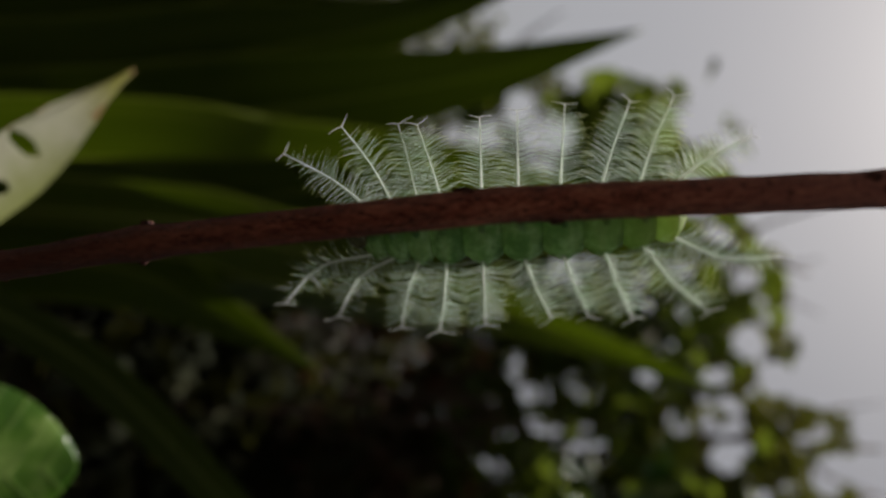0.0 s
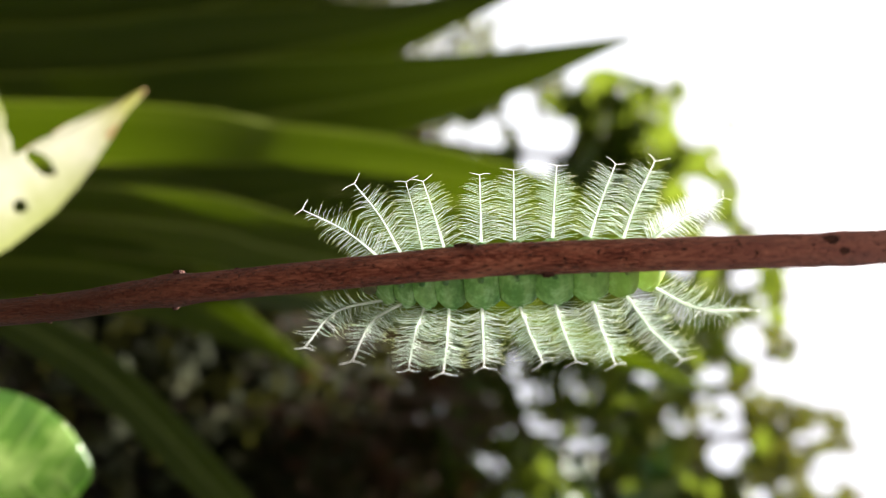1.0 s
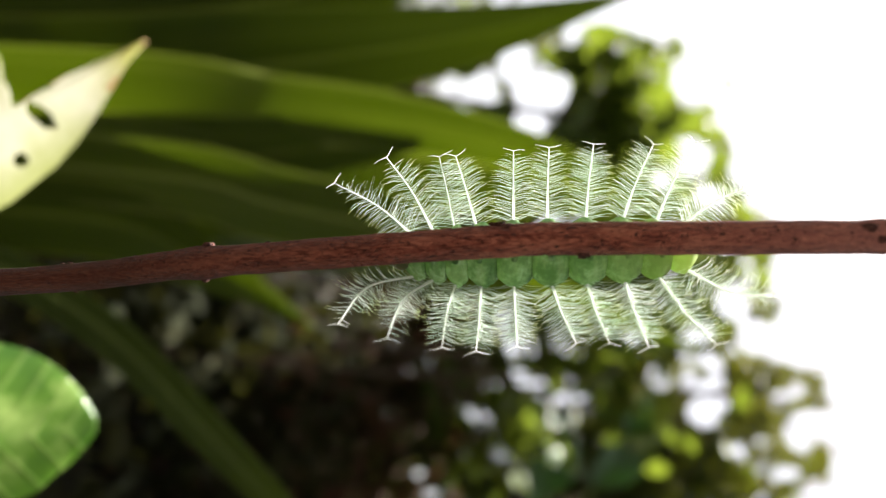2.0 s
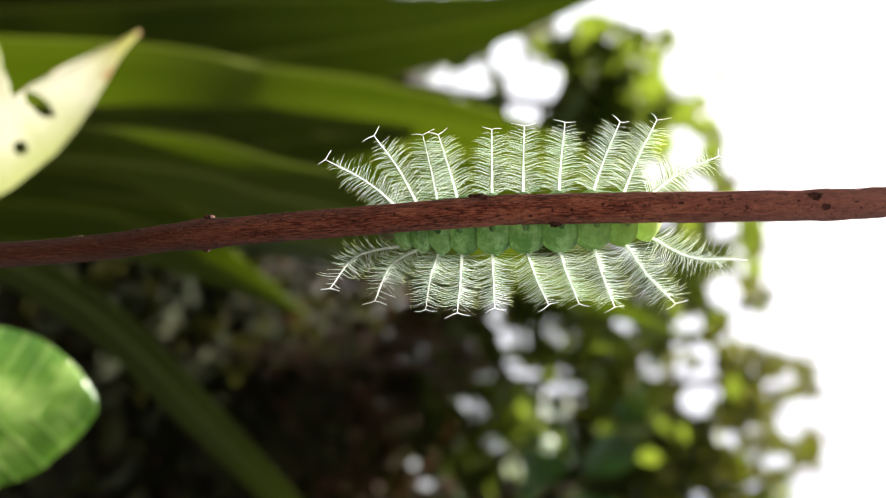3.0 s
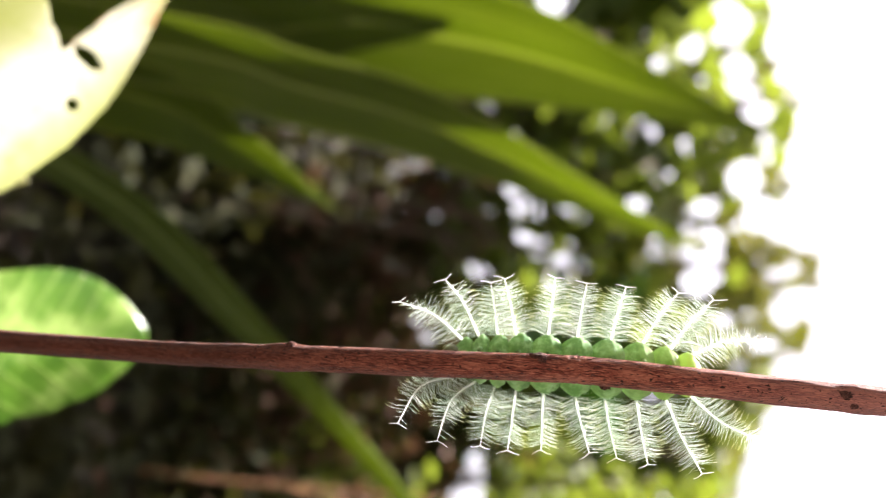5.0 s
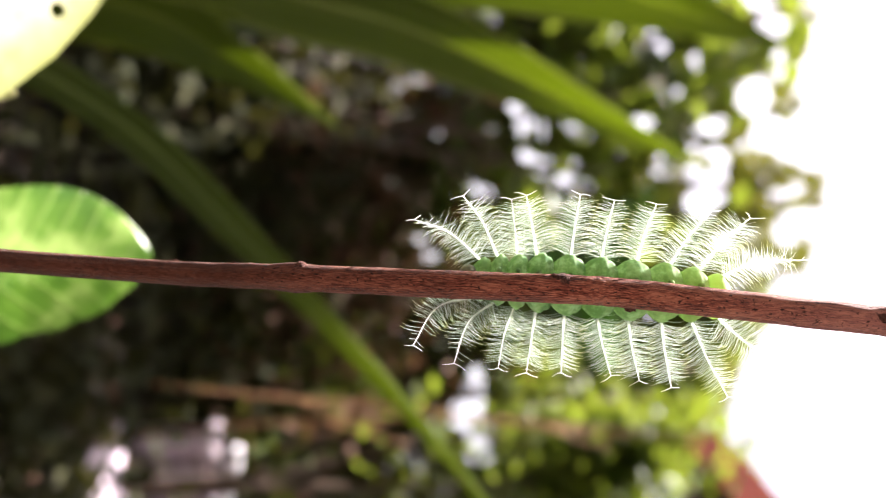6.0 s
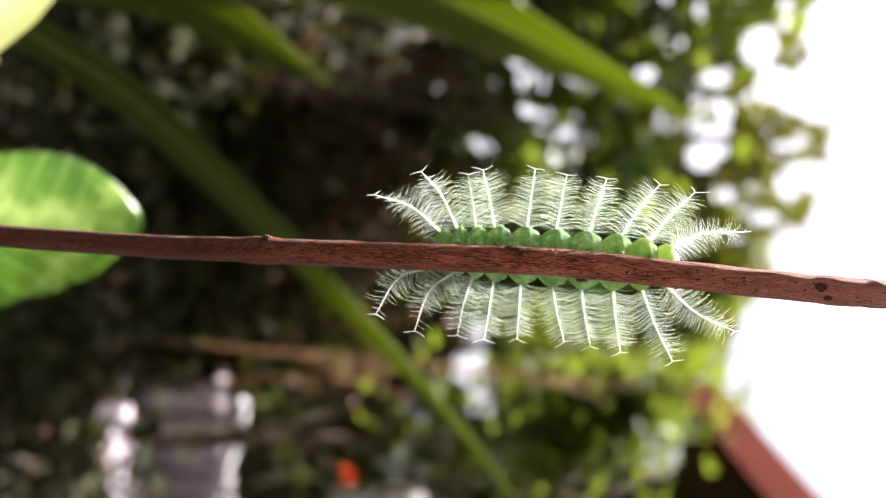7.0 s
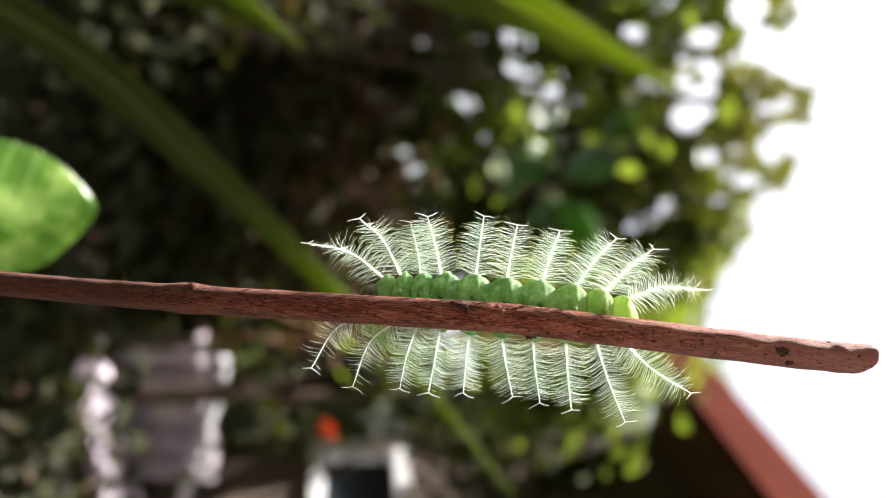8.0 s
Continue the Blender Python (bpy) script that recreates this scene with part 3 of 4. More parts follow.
def build_caterpillar():
    top = empty("caterpillar", BODY, "pale green caterpillar with feathery white branched spines, clinging to the stem", "caterpillar")
    rng = random.Random(21)
    centres = [-1.69, -1.43, -1.14, -0.82, -0.345, 0.135, 0.64, 1.14, 1.585, 1.93]
    ends = [-1.84] + [(a + b) / 2 for a, b in zip(centres, centres[1:])] + [2.16]
    ring = 40
    for i, c in enumerate(centres):
        a, b = ends[i], ends[i + 1]
        bm = bmesh.new()
        rows = []
        n = 14
        for k in range(n + 1):
            u = k / n
            s = a + (b - a) * u + (0.015 if 0 < u < 1 else 0)
            w, hgt = body_half(s)
            pinch = 1 - 0.26 * abs(2 * u - 1) ** 3 - (0.05 * math.exp(-((u - 0.72) / 0.05) ** 2))
            row = []
            for q in range(ring):
                g = 2 * math.pi * q / ring
                side = math.cos(g)
                knob = 1 + 0.10 * math.exp(-((u - 0.5) / 0.22) ** 2) * abs(side) ** 10
                y, z = w * side * pinch * knob, hgt * math.sin(g) * pinch
                z = max(z, -0.385 * CM)
                j = 1 + 0.018 * noise.noise(Vector((s * 6, math.cos(g) * 2.5, math.sin(g) * 2.5)))
                row.append(bm.verts.new((s * CM, y * j, z * j)))
            rows.append(row)
        for p, r in zip(rows, rows[1:]):
            for q in range(ring):
                bm.faces.new((p[q], p[(q + 1) % ring], r[(q + 1) % ring], r[q]))
        bm.faces.new(rows[0][::-1])
        bm.faces.new(rows[-1])
        part("segment", bm, SKIN, top)
        if 3 <= i <= 8:
            # pale wrinkle behind each large segment
            w, hgt = body_half(b)
            bm = bmesh.new()
            arc = [Vector(((b - 0.06 + 0.02 * math.sin(5 * g)) * CM, w * 0.72 * math.cos(g), hgt * 0.72 * math.sin(g))) for g in [math.pi * (-0.16 + 1.32 * q / 10) for q in range(11)]]
            tube(bm, arc, lambda t: (0.045 + 0.016 * math.sin(9 * t)) * CM, 36, 8, Vector((1, 0.1, 0)))
            part("pale_fold", bm, FOLD, top, "pale whitish fold of skin")
        if 1 <= i <= 8:
            for sd in (-1, 1):
                bm = bmesh.new()
                bmesh.ops.create_icosphere(bm, subdivisions=2, radius=0.055 * CM)
                for v in bm.verts:
                    v.co = Vector((v.co.x * 0.9 + c * CM, v.co.y * 0.9 + sd * 0.19 * CM, v.co.z * 1.3 - 0.385 * CM))
                part("proleg", bm, SKIN, top)
    bm = bmesh.new()
    bmesh.ops.create_uvsphere(bm, u_segments=24, v_segments=16, radius=1)
    for v in bm.verts:
        cleft = 1 - 0.12 * math.exp(-(v.co.y / 0.15) ** 2) * (v.co.z > 0)
        v.co = Vector((v.co.x * 0.17, v.co.y * 0.22 * cleft, v.co.z * 0.2 * cleft)) * CM + Vector((-1.90 * CM, 0, -0.14 * CM))
    part("head", bm, HEAD, top, "small brownish rounded head")
    for sd, rows in SPINES.items():
        for i, (foot, along, out, up) in enumerate(rows):
            build_spine(top, rng, sd, i, foot, along, out, up)


def build_spine(top, rng, sd, i, foot, along, out, up):
    """One branched spine: a tapered shaft with a forked tip, and fine side hairs."""
    w, hgt = body_half(foot)
    a = Vector((foot * CM, sd * w * 0.86, -0.02 * CM))
    d = Vector((along * CM, sd * out * CM, up * CM))
    size = (d - a).length
    bow = (1.6 if i in (0, 1, 9) else 0.8)
    mid = a.lerp(d, 0.5) + Vector((0, sd * 0.055 * size, 0.05 * size)) * bow
    if sd > 0 and i < 3:
        mid = a.lerp(d, 0.5) + Vector((-0.13, -0.13, 0.05)) * size * (1.0, 0.75, 0.25)[i]
    line = [a, mid, d]
    thick = 0.75 if i == 2 else 1.0
    bm = tube(bmesh.new(), line, lambda t: (0.014 * (1 - t) ** 2 + 0.0092 - 0.0022 * t) * CM * thick, 26, 8, Vector((0.1, 0, 1)), 0.25)
    tip = (d - curve_at(line, 0.93)).normalized()
    across = Vector((1, 0, 0)) - tip * tip.x
    across.normalize()
    over = tip.cross(across)
    for q in (-1, 1):
        lean = rng.uniform(0.05, 0.55)
        e = d + (across * q + tip * lean + over * rng.uniform(-.25, .25)).normalized() * rng.uniform(0.13, 0.21) * CM
        m = d.lerp(e, 0.5) + tip * rng.uniform(-0.012, 0.018) * CM
        tube(bm, [d, m, e], lambda t: (0.0072 - 0.004 * t) * CM, 6, 5, over)
    spine = part("spine", bm, SHAFT, top, "white feathery spine with forked tip")
    bm = bmesh.new()
    full = 0.62 if i == 0 else (0.70 if i == 1 else 0.82)
    hairs = int(33 * full)
    for k in range(hairs):
        for q in (-1, 1):
            for layer in (0, 1, 2, 2):
                if layer and rng.random() < (0.5 if layer == 1 else 0.3) * (0.5 if i > 5 else 1):
                    continue
                t = 0.05 + full * (k + 0.5 * layer + rng.uniform(-0.12, 0.12)) / hairs
                add_hair(bm, rng, line, t, q, 0.33 * (1.22 - 0.45 * t), layer)
    # short down close to the shaft; the extra on tail-end spines stands for white glow
    down = 130 + 80 * max(0, i - 5)
    for k in range(down):
        t = 0.03 + 0.85 * (k + rng.random()) / down
        p = curve_at(line, t)
        ahead = (curve_at(line, t + 0.02) - curve_at(line, t - 0.02)).normalized()
        side = ahead.orthogonal().normalized()
        way = Matrix.Rotation(rng.uniform(0, 6.28), 3, ahead) @ side
        e = p + (way + ahead * rng.uniform(0.2, 0.6)).normalized() * rng.uniform(0.06, 0.15) * (1.15 - 0.6 * t) * CM
        wide = ahead.cross(way) * 0.0030 * CM
        bm.faces.new([bm.verts.new(p - wide), bm.verts.new(p + wide), bm.verts.new(e)])
    t = full + 0.06
    while t < 0.96:
        for q in (-1, 1):
            if rng.random() < 0.85:
                add_hair(bm, rng, line, t + rng.uniform(-0.015, 0.015), q, rng.uniform(0.12, 0.26) * (1.15 - 0.5 * (t > 0.9)), 0)
        t += 0.05
    part("hairs", bm, [HAIR, HAIRTIP], spine, "fine pale side hairs")


def add_hair(bm, rng, line, t, q, size, layer):
    p = curve_at(line, t)
    ahead = (curve_at(line, t + 0.02) - curve_at(line, t - 0.02)).normalized()
    across = Vector((1, 0, 0)) - ahead * ahead.x
    across.normalize()
    over = ahead.cross(across)
    roll = rng.gauss(0.0, 0.12) + (rng.choice((-1, 1)) * rng.uniform(0.2, 0.5) * (1 if layer == 1 else 2.2) if layer else 0)
    size *= rng.uniform(0.78, 1.16) * CM
    way = (across * q * math.cos(roll) + over * math.sin(roll)).normalized()
    lean = rng.uniform(0.06, 0.34)
    e = p + (way + ahead * lean).normalized() * size
    m = p.lerp(e, 0.55) + ahead * size * rng.uniform(0.03, 0.12)
    last = None
    for s, c in ((0, p), (0.5, m), (0.78, m.lerp(e, 0.58) + ahead * size * 0.03), (1, e + ahead * size * rng.uniform(-0.02, 0.08))):
        r = (0.0036 - 0.0014 * s) * CM * (1, 0.75, 0.42)[layer]
        row = [bm.verts.new(c + (ahead * math.cos(g) + over * math.sin(g)) * r) for g in (0, 2.09, 4.19)]
        if last:
            for z in range(3):
                bm.faces.new((last[z], last[(z + 1) % 3], row[(z + 1) % 3], row[z])).material_index = int(s == 1)
        last = row
    bm.faces.new(last).material_index = 1


# ---- broad leaves beside the stem ----
def leaf_sheet(place, length, left, right, thick, material, parent, label, keep=None, curl=0.0, nu=90, nv=56, cup=0.0, wave=0.0, rim=None):
    """A leaf blade in its own space: x along the midrib, y across, z up. left and right give the half widths; keep says what is not torn or eaten."""
    bm = bmesh.new()
    grid = []
    for a in range(nu + 1):
        u = a / nu
        x = u * length
        row = []
        for b in range(nv + 1):
            k = 2 * b / nv - 1
            half = right(u) if k > 0 else left(u)
            y = k * half
            z = -curl * (u - 0.5) ** 2 * length + cup * abs(k) ** 1.5 * half + wave * math.sin(11 * u + 2 * k) * abs(k) * length
            row.append(bm.verts.new(place @ Vector((x, y, z))))
        grid.append(row)
    for a in range(nu):
        for b in range(nv):
            u, k = (a + 0.5) / nu, 2 * (b + 0.5) / nv - 1
            y = k * (right(u) if k > 0 else left(u))
            if keep is None or keep(u * length, y):
                f = bm.faces.new((grid[a][b], grid[a + 1][b], grid[a + 1][b + 1], grid[a][b + 1]))
                if rim and rim(u * length, y):
                    f.material_index = 1
    bmesh.ops.delete(bm, geom=[v for v in bm.verts if not v.link_faces], context="VERTS")
    bmesh.ops.remove_doubles(bm, verts=bm.verts, dist=1e-6)
    for _ in range(4):
        bmesh.ops.smooth_vert(bm, verts=[v for v in bm.verts if v.is_boundary], factor=0.5, use_axis_x=True, use_axis_y=True, use_axis_z=True)
    ob = part("leaf", bm, material, parent, label)
    mod = ob.modifiers.new("thickness", "SOLIDIFY")
    mod.thickness, mod.offset = thick, 0
    return ob


def steps(table):
    """A half width from a short table of (u, width)."""
    us, ws = [a for a, _ in table], [b for _, b in table]
    return lambda u: float(np.interp(u, us, ws))


def build_broadleaf_shrub():
    top = empty("broadleaf_shrub", pose(0.07, 0.30, 0), "young broad-leaved shrub with one pale eaten leaf", "shrub")
    back = pose(-0.07, -0.30, 0)
    line = [(0.07, 0.30, -0.02), (0.065, 0.30, 0.25), (0.06, 0.29, 0.5), (0.055, 0.27, 0.66)]
    part("stem", tube(bmesh.new(), line, lambda t: 0.006 - 0.0035 * t, 24, 10, rough=0.1), TRUNK, top).matrix_basis = back
    # the pale leaf: half of one side torn away, two eaten holes
    u = Vector((-0.576, 0.662, 0.478)).normalized()
    w = Vector((0.78, 0.274, 0.562))
    w = (w - u * u.dot(w)).normalized()
    n = u.cross(w)
    foot = Vector((-0.02, 0.21, 0.773)) - u * 0.048
    place = Matrix(((u.x, w.x, n.x, foot.x), (u.y, w.y, n.y, foot.y), (u.z, w.z, n.z, foot.z), (0, 0, 0, 1)))

    def keep(x, y):
        x -= 0.048
        if y < -0.0032 and x > 0.0265 + 0.6 * (-y - 0.0055) + 0.0005 * math.sin(y * 700):
            return False
        dx, dy = x - 0.0300, y - 0.0034
        a, b = dx * 0.98 - dy * 0.20, dx * 0.20 + dy * 0.98
        if (b / 0.0052) ** 2 + (a / 0.0024) ** 2 < 1 + 0.25 * math.sin(9 * math.atan2(a, b)):
            return False
        return (x - 0.0150) ** 2 + (y - 0.0112) ** 2 > 0.0020 ** 2

    def rim(x, y):
        x -= 0.048
        edge = 0.0012 + 0.0012 * noise.noise(Vector((x * 300, y * 300, 0)))
        return (0.056 < x < 0.066 and y > 0.0025 + 2 * edge) or x > 0.079 or (0.026 < x < 0.05 and -0.0048 < y < -0.0036 + 0.6 * edge)

    right = steps([(0, 0.002), (0.08, 0.012), (0.22, 0.0178), (0.40, 0.0202), (0.55, 0.0190), (0.64, 0.0163), (0.72, 0.0128), (0.80, 0.0088), (0.87, 0.0050), (0.94, 0.0022), (1, 0.0005)])
    left = steps([(0, 0.002), (0.1, 0.015), (0.3, 0.025), (0.5, 0.0275), (0.66, 0.0225), (0.68, 0.0040), (0.76, 0.0026), (0.87, 0.0016), (1, 0.0005)])
    ob = leaf_sheet(Matrix(), 0.1296, left, right, 0.00035, [PALE, BROWNED], top, "pale yellow leaf, torn and eaten through", keep, 0.08, 170, 100, 0.10, 0.004, rim)
    ob.matrix_basis = back @ place
    # the green leaf
    u1 = Vector((0.05, 0.68, 0.73)).normalized()
    w1 = Vector((0.97, 0.02, -0.06))
    w1 = (w1 - u1 * u1.dot(w1)).normalized()
    n1 = u1.cross(w1)
    p1 = Vector((0.075, 0.2468, 0.7975)) - u1 * 0.119
    place = back @ Matrix(((u1.x, w1.x, n1.x, p1.x), (u1.y, w1.y, n1.y, p1.y), (u1.z, w1.z, n1.z, p1.z), (0, 0, 0, 1)))
    oval = lambda u: 0.0335 * max(0.0, 1 - abs(2 * u - 1) ** (3.6 if u > 0.5 else 2.0)) ** 0.8 + 0.0004
    ob = leaf_sheet(Matrix(), 0.119, lambda u: oval(u) * 1.02, lambda u: oval(u) * (0.84 + 0.03 * math.sin(47 * u) + 0.02 * math.sin(90 * u)), 0.0004, BROAD, top, "glossy green oval leaf", None, 0.15, 60, 40, 0.22, 0.012)
    ob.matrix_basis = place
    rib = [(x, 0, 0.0003 - 0.15 * (x / 0.119 - 0.5) ** 2 * 0.119) for x in (0.001, 0.03, 0.06, 0.09, 0.117)]
    part("midrib", tube(bmesh.new(), rib, lambda t: 0.0008 - 0.0006 * t, 20, 6, Vector((0, 1, 0))), MIDRIB, ob)
    # a second pale leaf, mostly below
    u2 = Vector((-0.1, 0.3, 0.95)).normalized()
    w2 = Vector((1, 0.3, 0)).normalized()
    w2 = (w2 - u2 * u2.dot(w2)).normalized()
    n2 = u2.cross(w2)
    p2 = Vector((0.014, 0.19, 0.668))
    ob = leaf_sheet(Matrix(), 0.11, lambda u: 0.016 * math.sin(math.pi * u ** 0.8) + 0.0004, lambda u: 0.016 * math.sin(math.pi * u ** 0.8) + 0.0004, 0.0004, [PALE], top, "pale green leaf", None, 0.3, 40, 24, 0.2)
    ob.matrix_basis = back @ Matrix(((u2.x, w2.x, n2.x, p2.x), (u2.y, w2.y, n2.y, p2.y), (u2.z, w2.z, n2.z, p2.z), (0, 0, 0, 1)))
    for a, b in ((line[-1], foot), ((0.06, 0.29, 0.5), p1), ((0.06, 0.29, 0.5), p2)):
        a, b = Vector(a), Vector(b)
        part("leaf_stalk", tube(bmesh.new(), [a, a.lerp(b, 0.5) - Vector((0, 0, 0.006)), b], lambda t: 0.0016 - 0.0005 * t, 12, 8), MIDRIB, top).matrix_basis = back


# ---- the strap-leaved plants ----
def strap(parent, back, points, width, material, fold=0.35, tilt=0.0, n=60, tip=1.4, label="", dry=0.0, facing=(0, -1, 0.25), edge=0.0):
    """A long leaf with a keel, tapering to a point."""
    bm = bmesh.new()
    uvs = bm.loops.layers.uv.new("UVMap")
    rows = []
    m = 12
    for k in range(n + 1):
        t = k / n
        p = curve_at(points, t)
        ahead = (curve_at(points, min(t + 0.01, 1)) - curve_at(points, max(t - 0.01, 0))).normalized()
        side = ahead.cross(Vector(facing)).normalized()
        side = Matrix.Rotation(tilt(t) if callable(tilt) else tilt * (0.4 + 0.6 * t), 3, ahead) @ side
        over = side.cross(ahead)
        w = 0.5 * width * (0.45 + 0.55 * math.sin(min(1, t / 0.55) * math.pi / 2)) * max(0.0, 1 - max(0, (t - 0.5) / 0.5) ** tip) + 0.0008
        row = []
        for q in range(m + 1):
            s = 2 * q / m - 1
            rip = 0.012 * width * math.sin(9 * t + 3 * s) * abs(s)
            row.append((bm.verts.new(p + side * (w * s) + over * (fold * w * abs(s) + rip)), q / m, t))
        rows.append(row)
    for a, b in zip(rows, rows[1:]):
        for q in range(m):
            c = (a[q], a[q + 1], b[q + 1], b[q])
            f = bm.faces.new([x[0] for x in c])
            for l, x in zip(f.loops, c):
                l[uvs].uv = (x[1], x[2] * 4)
            if dry and a[q][2] > 1 - dry:
                f.material_index = 1
    ob = part("leaf", bm, [material, DRY], parent, label)
    ob.matrix_basis = back
    mod = ob.modifiers.new("thickness", "SOLIDIFY")
    mod.thickness, mod.offset = 0.0008, 0
    return ob


def build_strap_plants():
    top = empty("strap_leaf_plant", pose(-0.05, 0.52, 0), "large plant with long dark green strap leaves", "plant")
    back = pose(0.05, -0.52, 0)
    root = Vector((-0.05, 0.52, 0.03))
    bm = tube(bmesh.new(), [(-0.05, 0.52, -0.03), (-0.05, 0.52, 0.12), (-0.045, 0.525, 0.22)], lambda t: 0.035 - 0.01 * t, 16, 14, rough=0.15)
    part("stalk", bm, TRUNK, top).matrix_basis = back
    strap(top, back, [root, (-0.09, 0.60, 0.40), (-0.113, 0.68, 0.654), (-0.150, 0.74, 0.812), (-0.209, 0.80, 1.047), (-0.285, 0.84, 1.275)], 0.125, STRAP, 0.30, 0.15)
    strap(top, back, [root, (-0.13, 0.60, 0.38), (-0.162, 0.68, 0.628), (-0.205, 0.74, 0.751), (-0.268, 0.80, 0.941), (-0.36, 0.85, 1.15)], 0.115, STRAP, 0.35, -0.1)
    strap(top, back, [root, (-0.17, 0.60, 0.36), (-0.215, 0.69, 0.60), (-0.265, 0.75, 0.72), (-0.34, 0.80, 0.86), (-0.43, 0.84, 1.00)], 0.10, STRAP, 0.35, 0.2)
    strap(top, back, [root, (-0.07, 0.55, 0.40), (-0.074, 0.590, 0.703), (-0.062, 0.640, 0.813), (-0.055, 0.670, 0.920), (-0.043, 0.695, 1.044), (-0.016, 0.715, 1.183), (0.023, 0.735, 1.380)], 0.118, STRAPY, 0.40, 0.20, 70, 2.0)
    strap(top, back, [root, (-0.045, 0.53, 0.40), (-0.022, 0.545, 0.736), (-0.002, 0.570, 0.821), (0.022, 0.620, 0.921), (0.056, 0.660, 1.014), (0.098, 0.690, 1.121), (0.170, 0.720, 1.308)], 0.064, STRAPY, 0.40, 0.2, 70, 2.4)
    strap(top, back, [root, (0.0, 0.53, 0.45), (0.013, 0.54, 0.693), (0.056, 0.58, 0.772), (0.118, 0.62, 0.860)], 0.060, STRAP, 0.35, 0.1)
    strap(top, back, [root, (-0.05, 0.68, 0.45), (0.02, 0.84, 0.62), (0.045, 0.88, 0.716), (0.104, 0.95, 0.945), (0.172, 1.0, 1.11)], 0.055, STRAPG, 0.3, 0.0, dry=0.06, label="grey-green strap leaf with dry brown tip")
    strap(top, back, [root, (-0.03, 0.56, 0.42), (-0.031, 0.60, 0.705), (-0.058, 0.66, 0.876), (-0.082, 0.70, 1.03)], 0.085, STRAP, 0.35, -0.1)
    # Four hidden leaves added behind the others to keep light off their bases.
    for line, width in (([(-0.09, 0.68, 0.40), (-0.085, 0.74, 0.70), (-0.075, 0.80, 0.85), (-0.06, 0.84, 0.97)], 0.14), ([(-0.02, 0.62, 0.42), (-0.015, 0.66, 0.70), (0.0, 0.70, 0.84), (0.012, 0.73, 0.92)], 0.10),
                        ([(-0.13, 0.72, 0.42), (-0.14, 0.79, 0.70), (-0.17, 0.85, 0.85), (-0.20, 0.88, 0.98)], 0.14), ([(-0.18, 0.70, 0.40), (-0.22, 0.77, 0.66), (-0.27, 0.83, 0.80), (-0.32, 0.86, 0.90)], 0.13)):
        strap(top, back, [root] + line, width, STRAP, 0.30, 0.0)
    near = empty("strap_leaf_plant", pose(-0.04, 0.36, 0), "single long arching green strap leaf from a young plant", "plant")
    nb = pose(0.04, -0.36, 0)
    strap(near, nb, [(-0.04, 0.36, 0.0), (-0.02, 0.375, 0.35), (0.015, 0.40, 0.62), (0.062, 0.42, 0.722), (0.164, 0.445, 0.806), (0.302, 0.47, 0.908), (0.440, 0.485, 1.005), (0.62, 0.50, 1.12)], 0.024, STRAPD, 0.12, lambda t: -0.25 + 0.55 * min(1, max(0, (t - 0.56) / 0.12)), 80, facing=(0.2, -1, 0.1))
    rib = [(-0.04, 0.359, 0.0), (-0.02, 0.374, 0.35), (0.015, 0.399, 0.62), (0.062, 0.419, 0.722), (0.164, 0.444, 0.806), (0.302, 0.469, 0.908), (0.440, 0.484, 1.005), (0.62, 0.499, 1.12)]
    part("midrib", tube(bmesh.new(), rib, lambda t: 0.0022 - 0.0016 * t, 70, 8), STRAPD, near).matrix_basis = nb


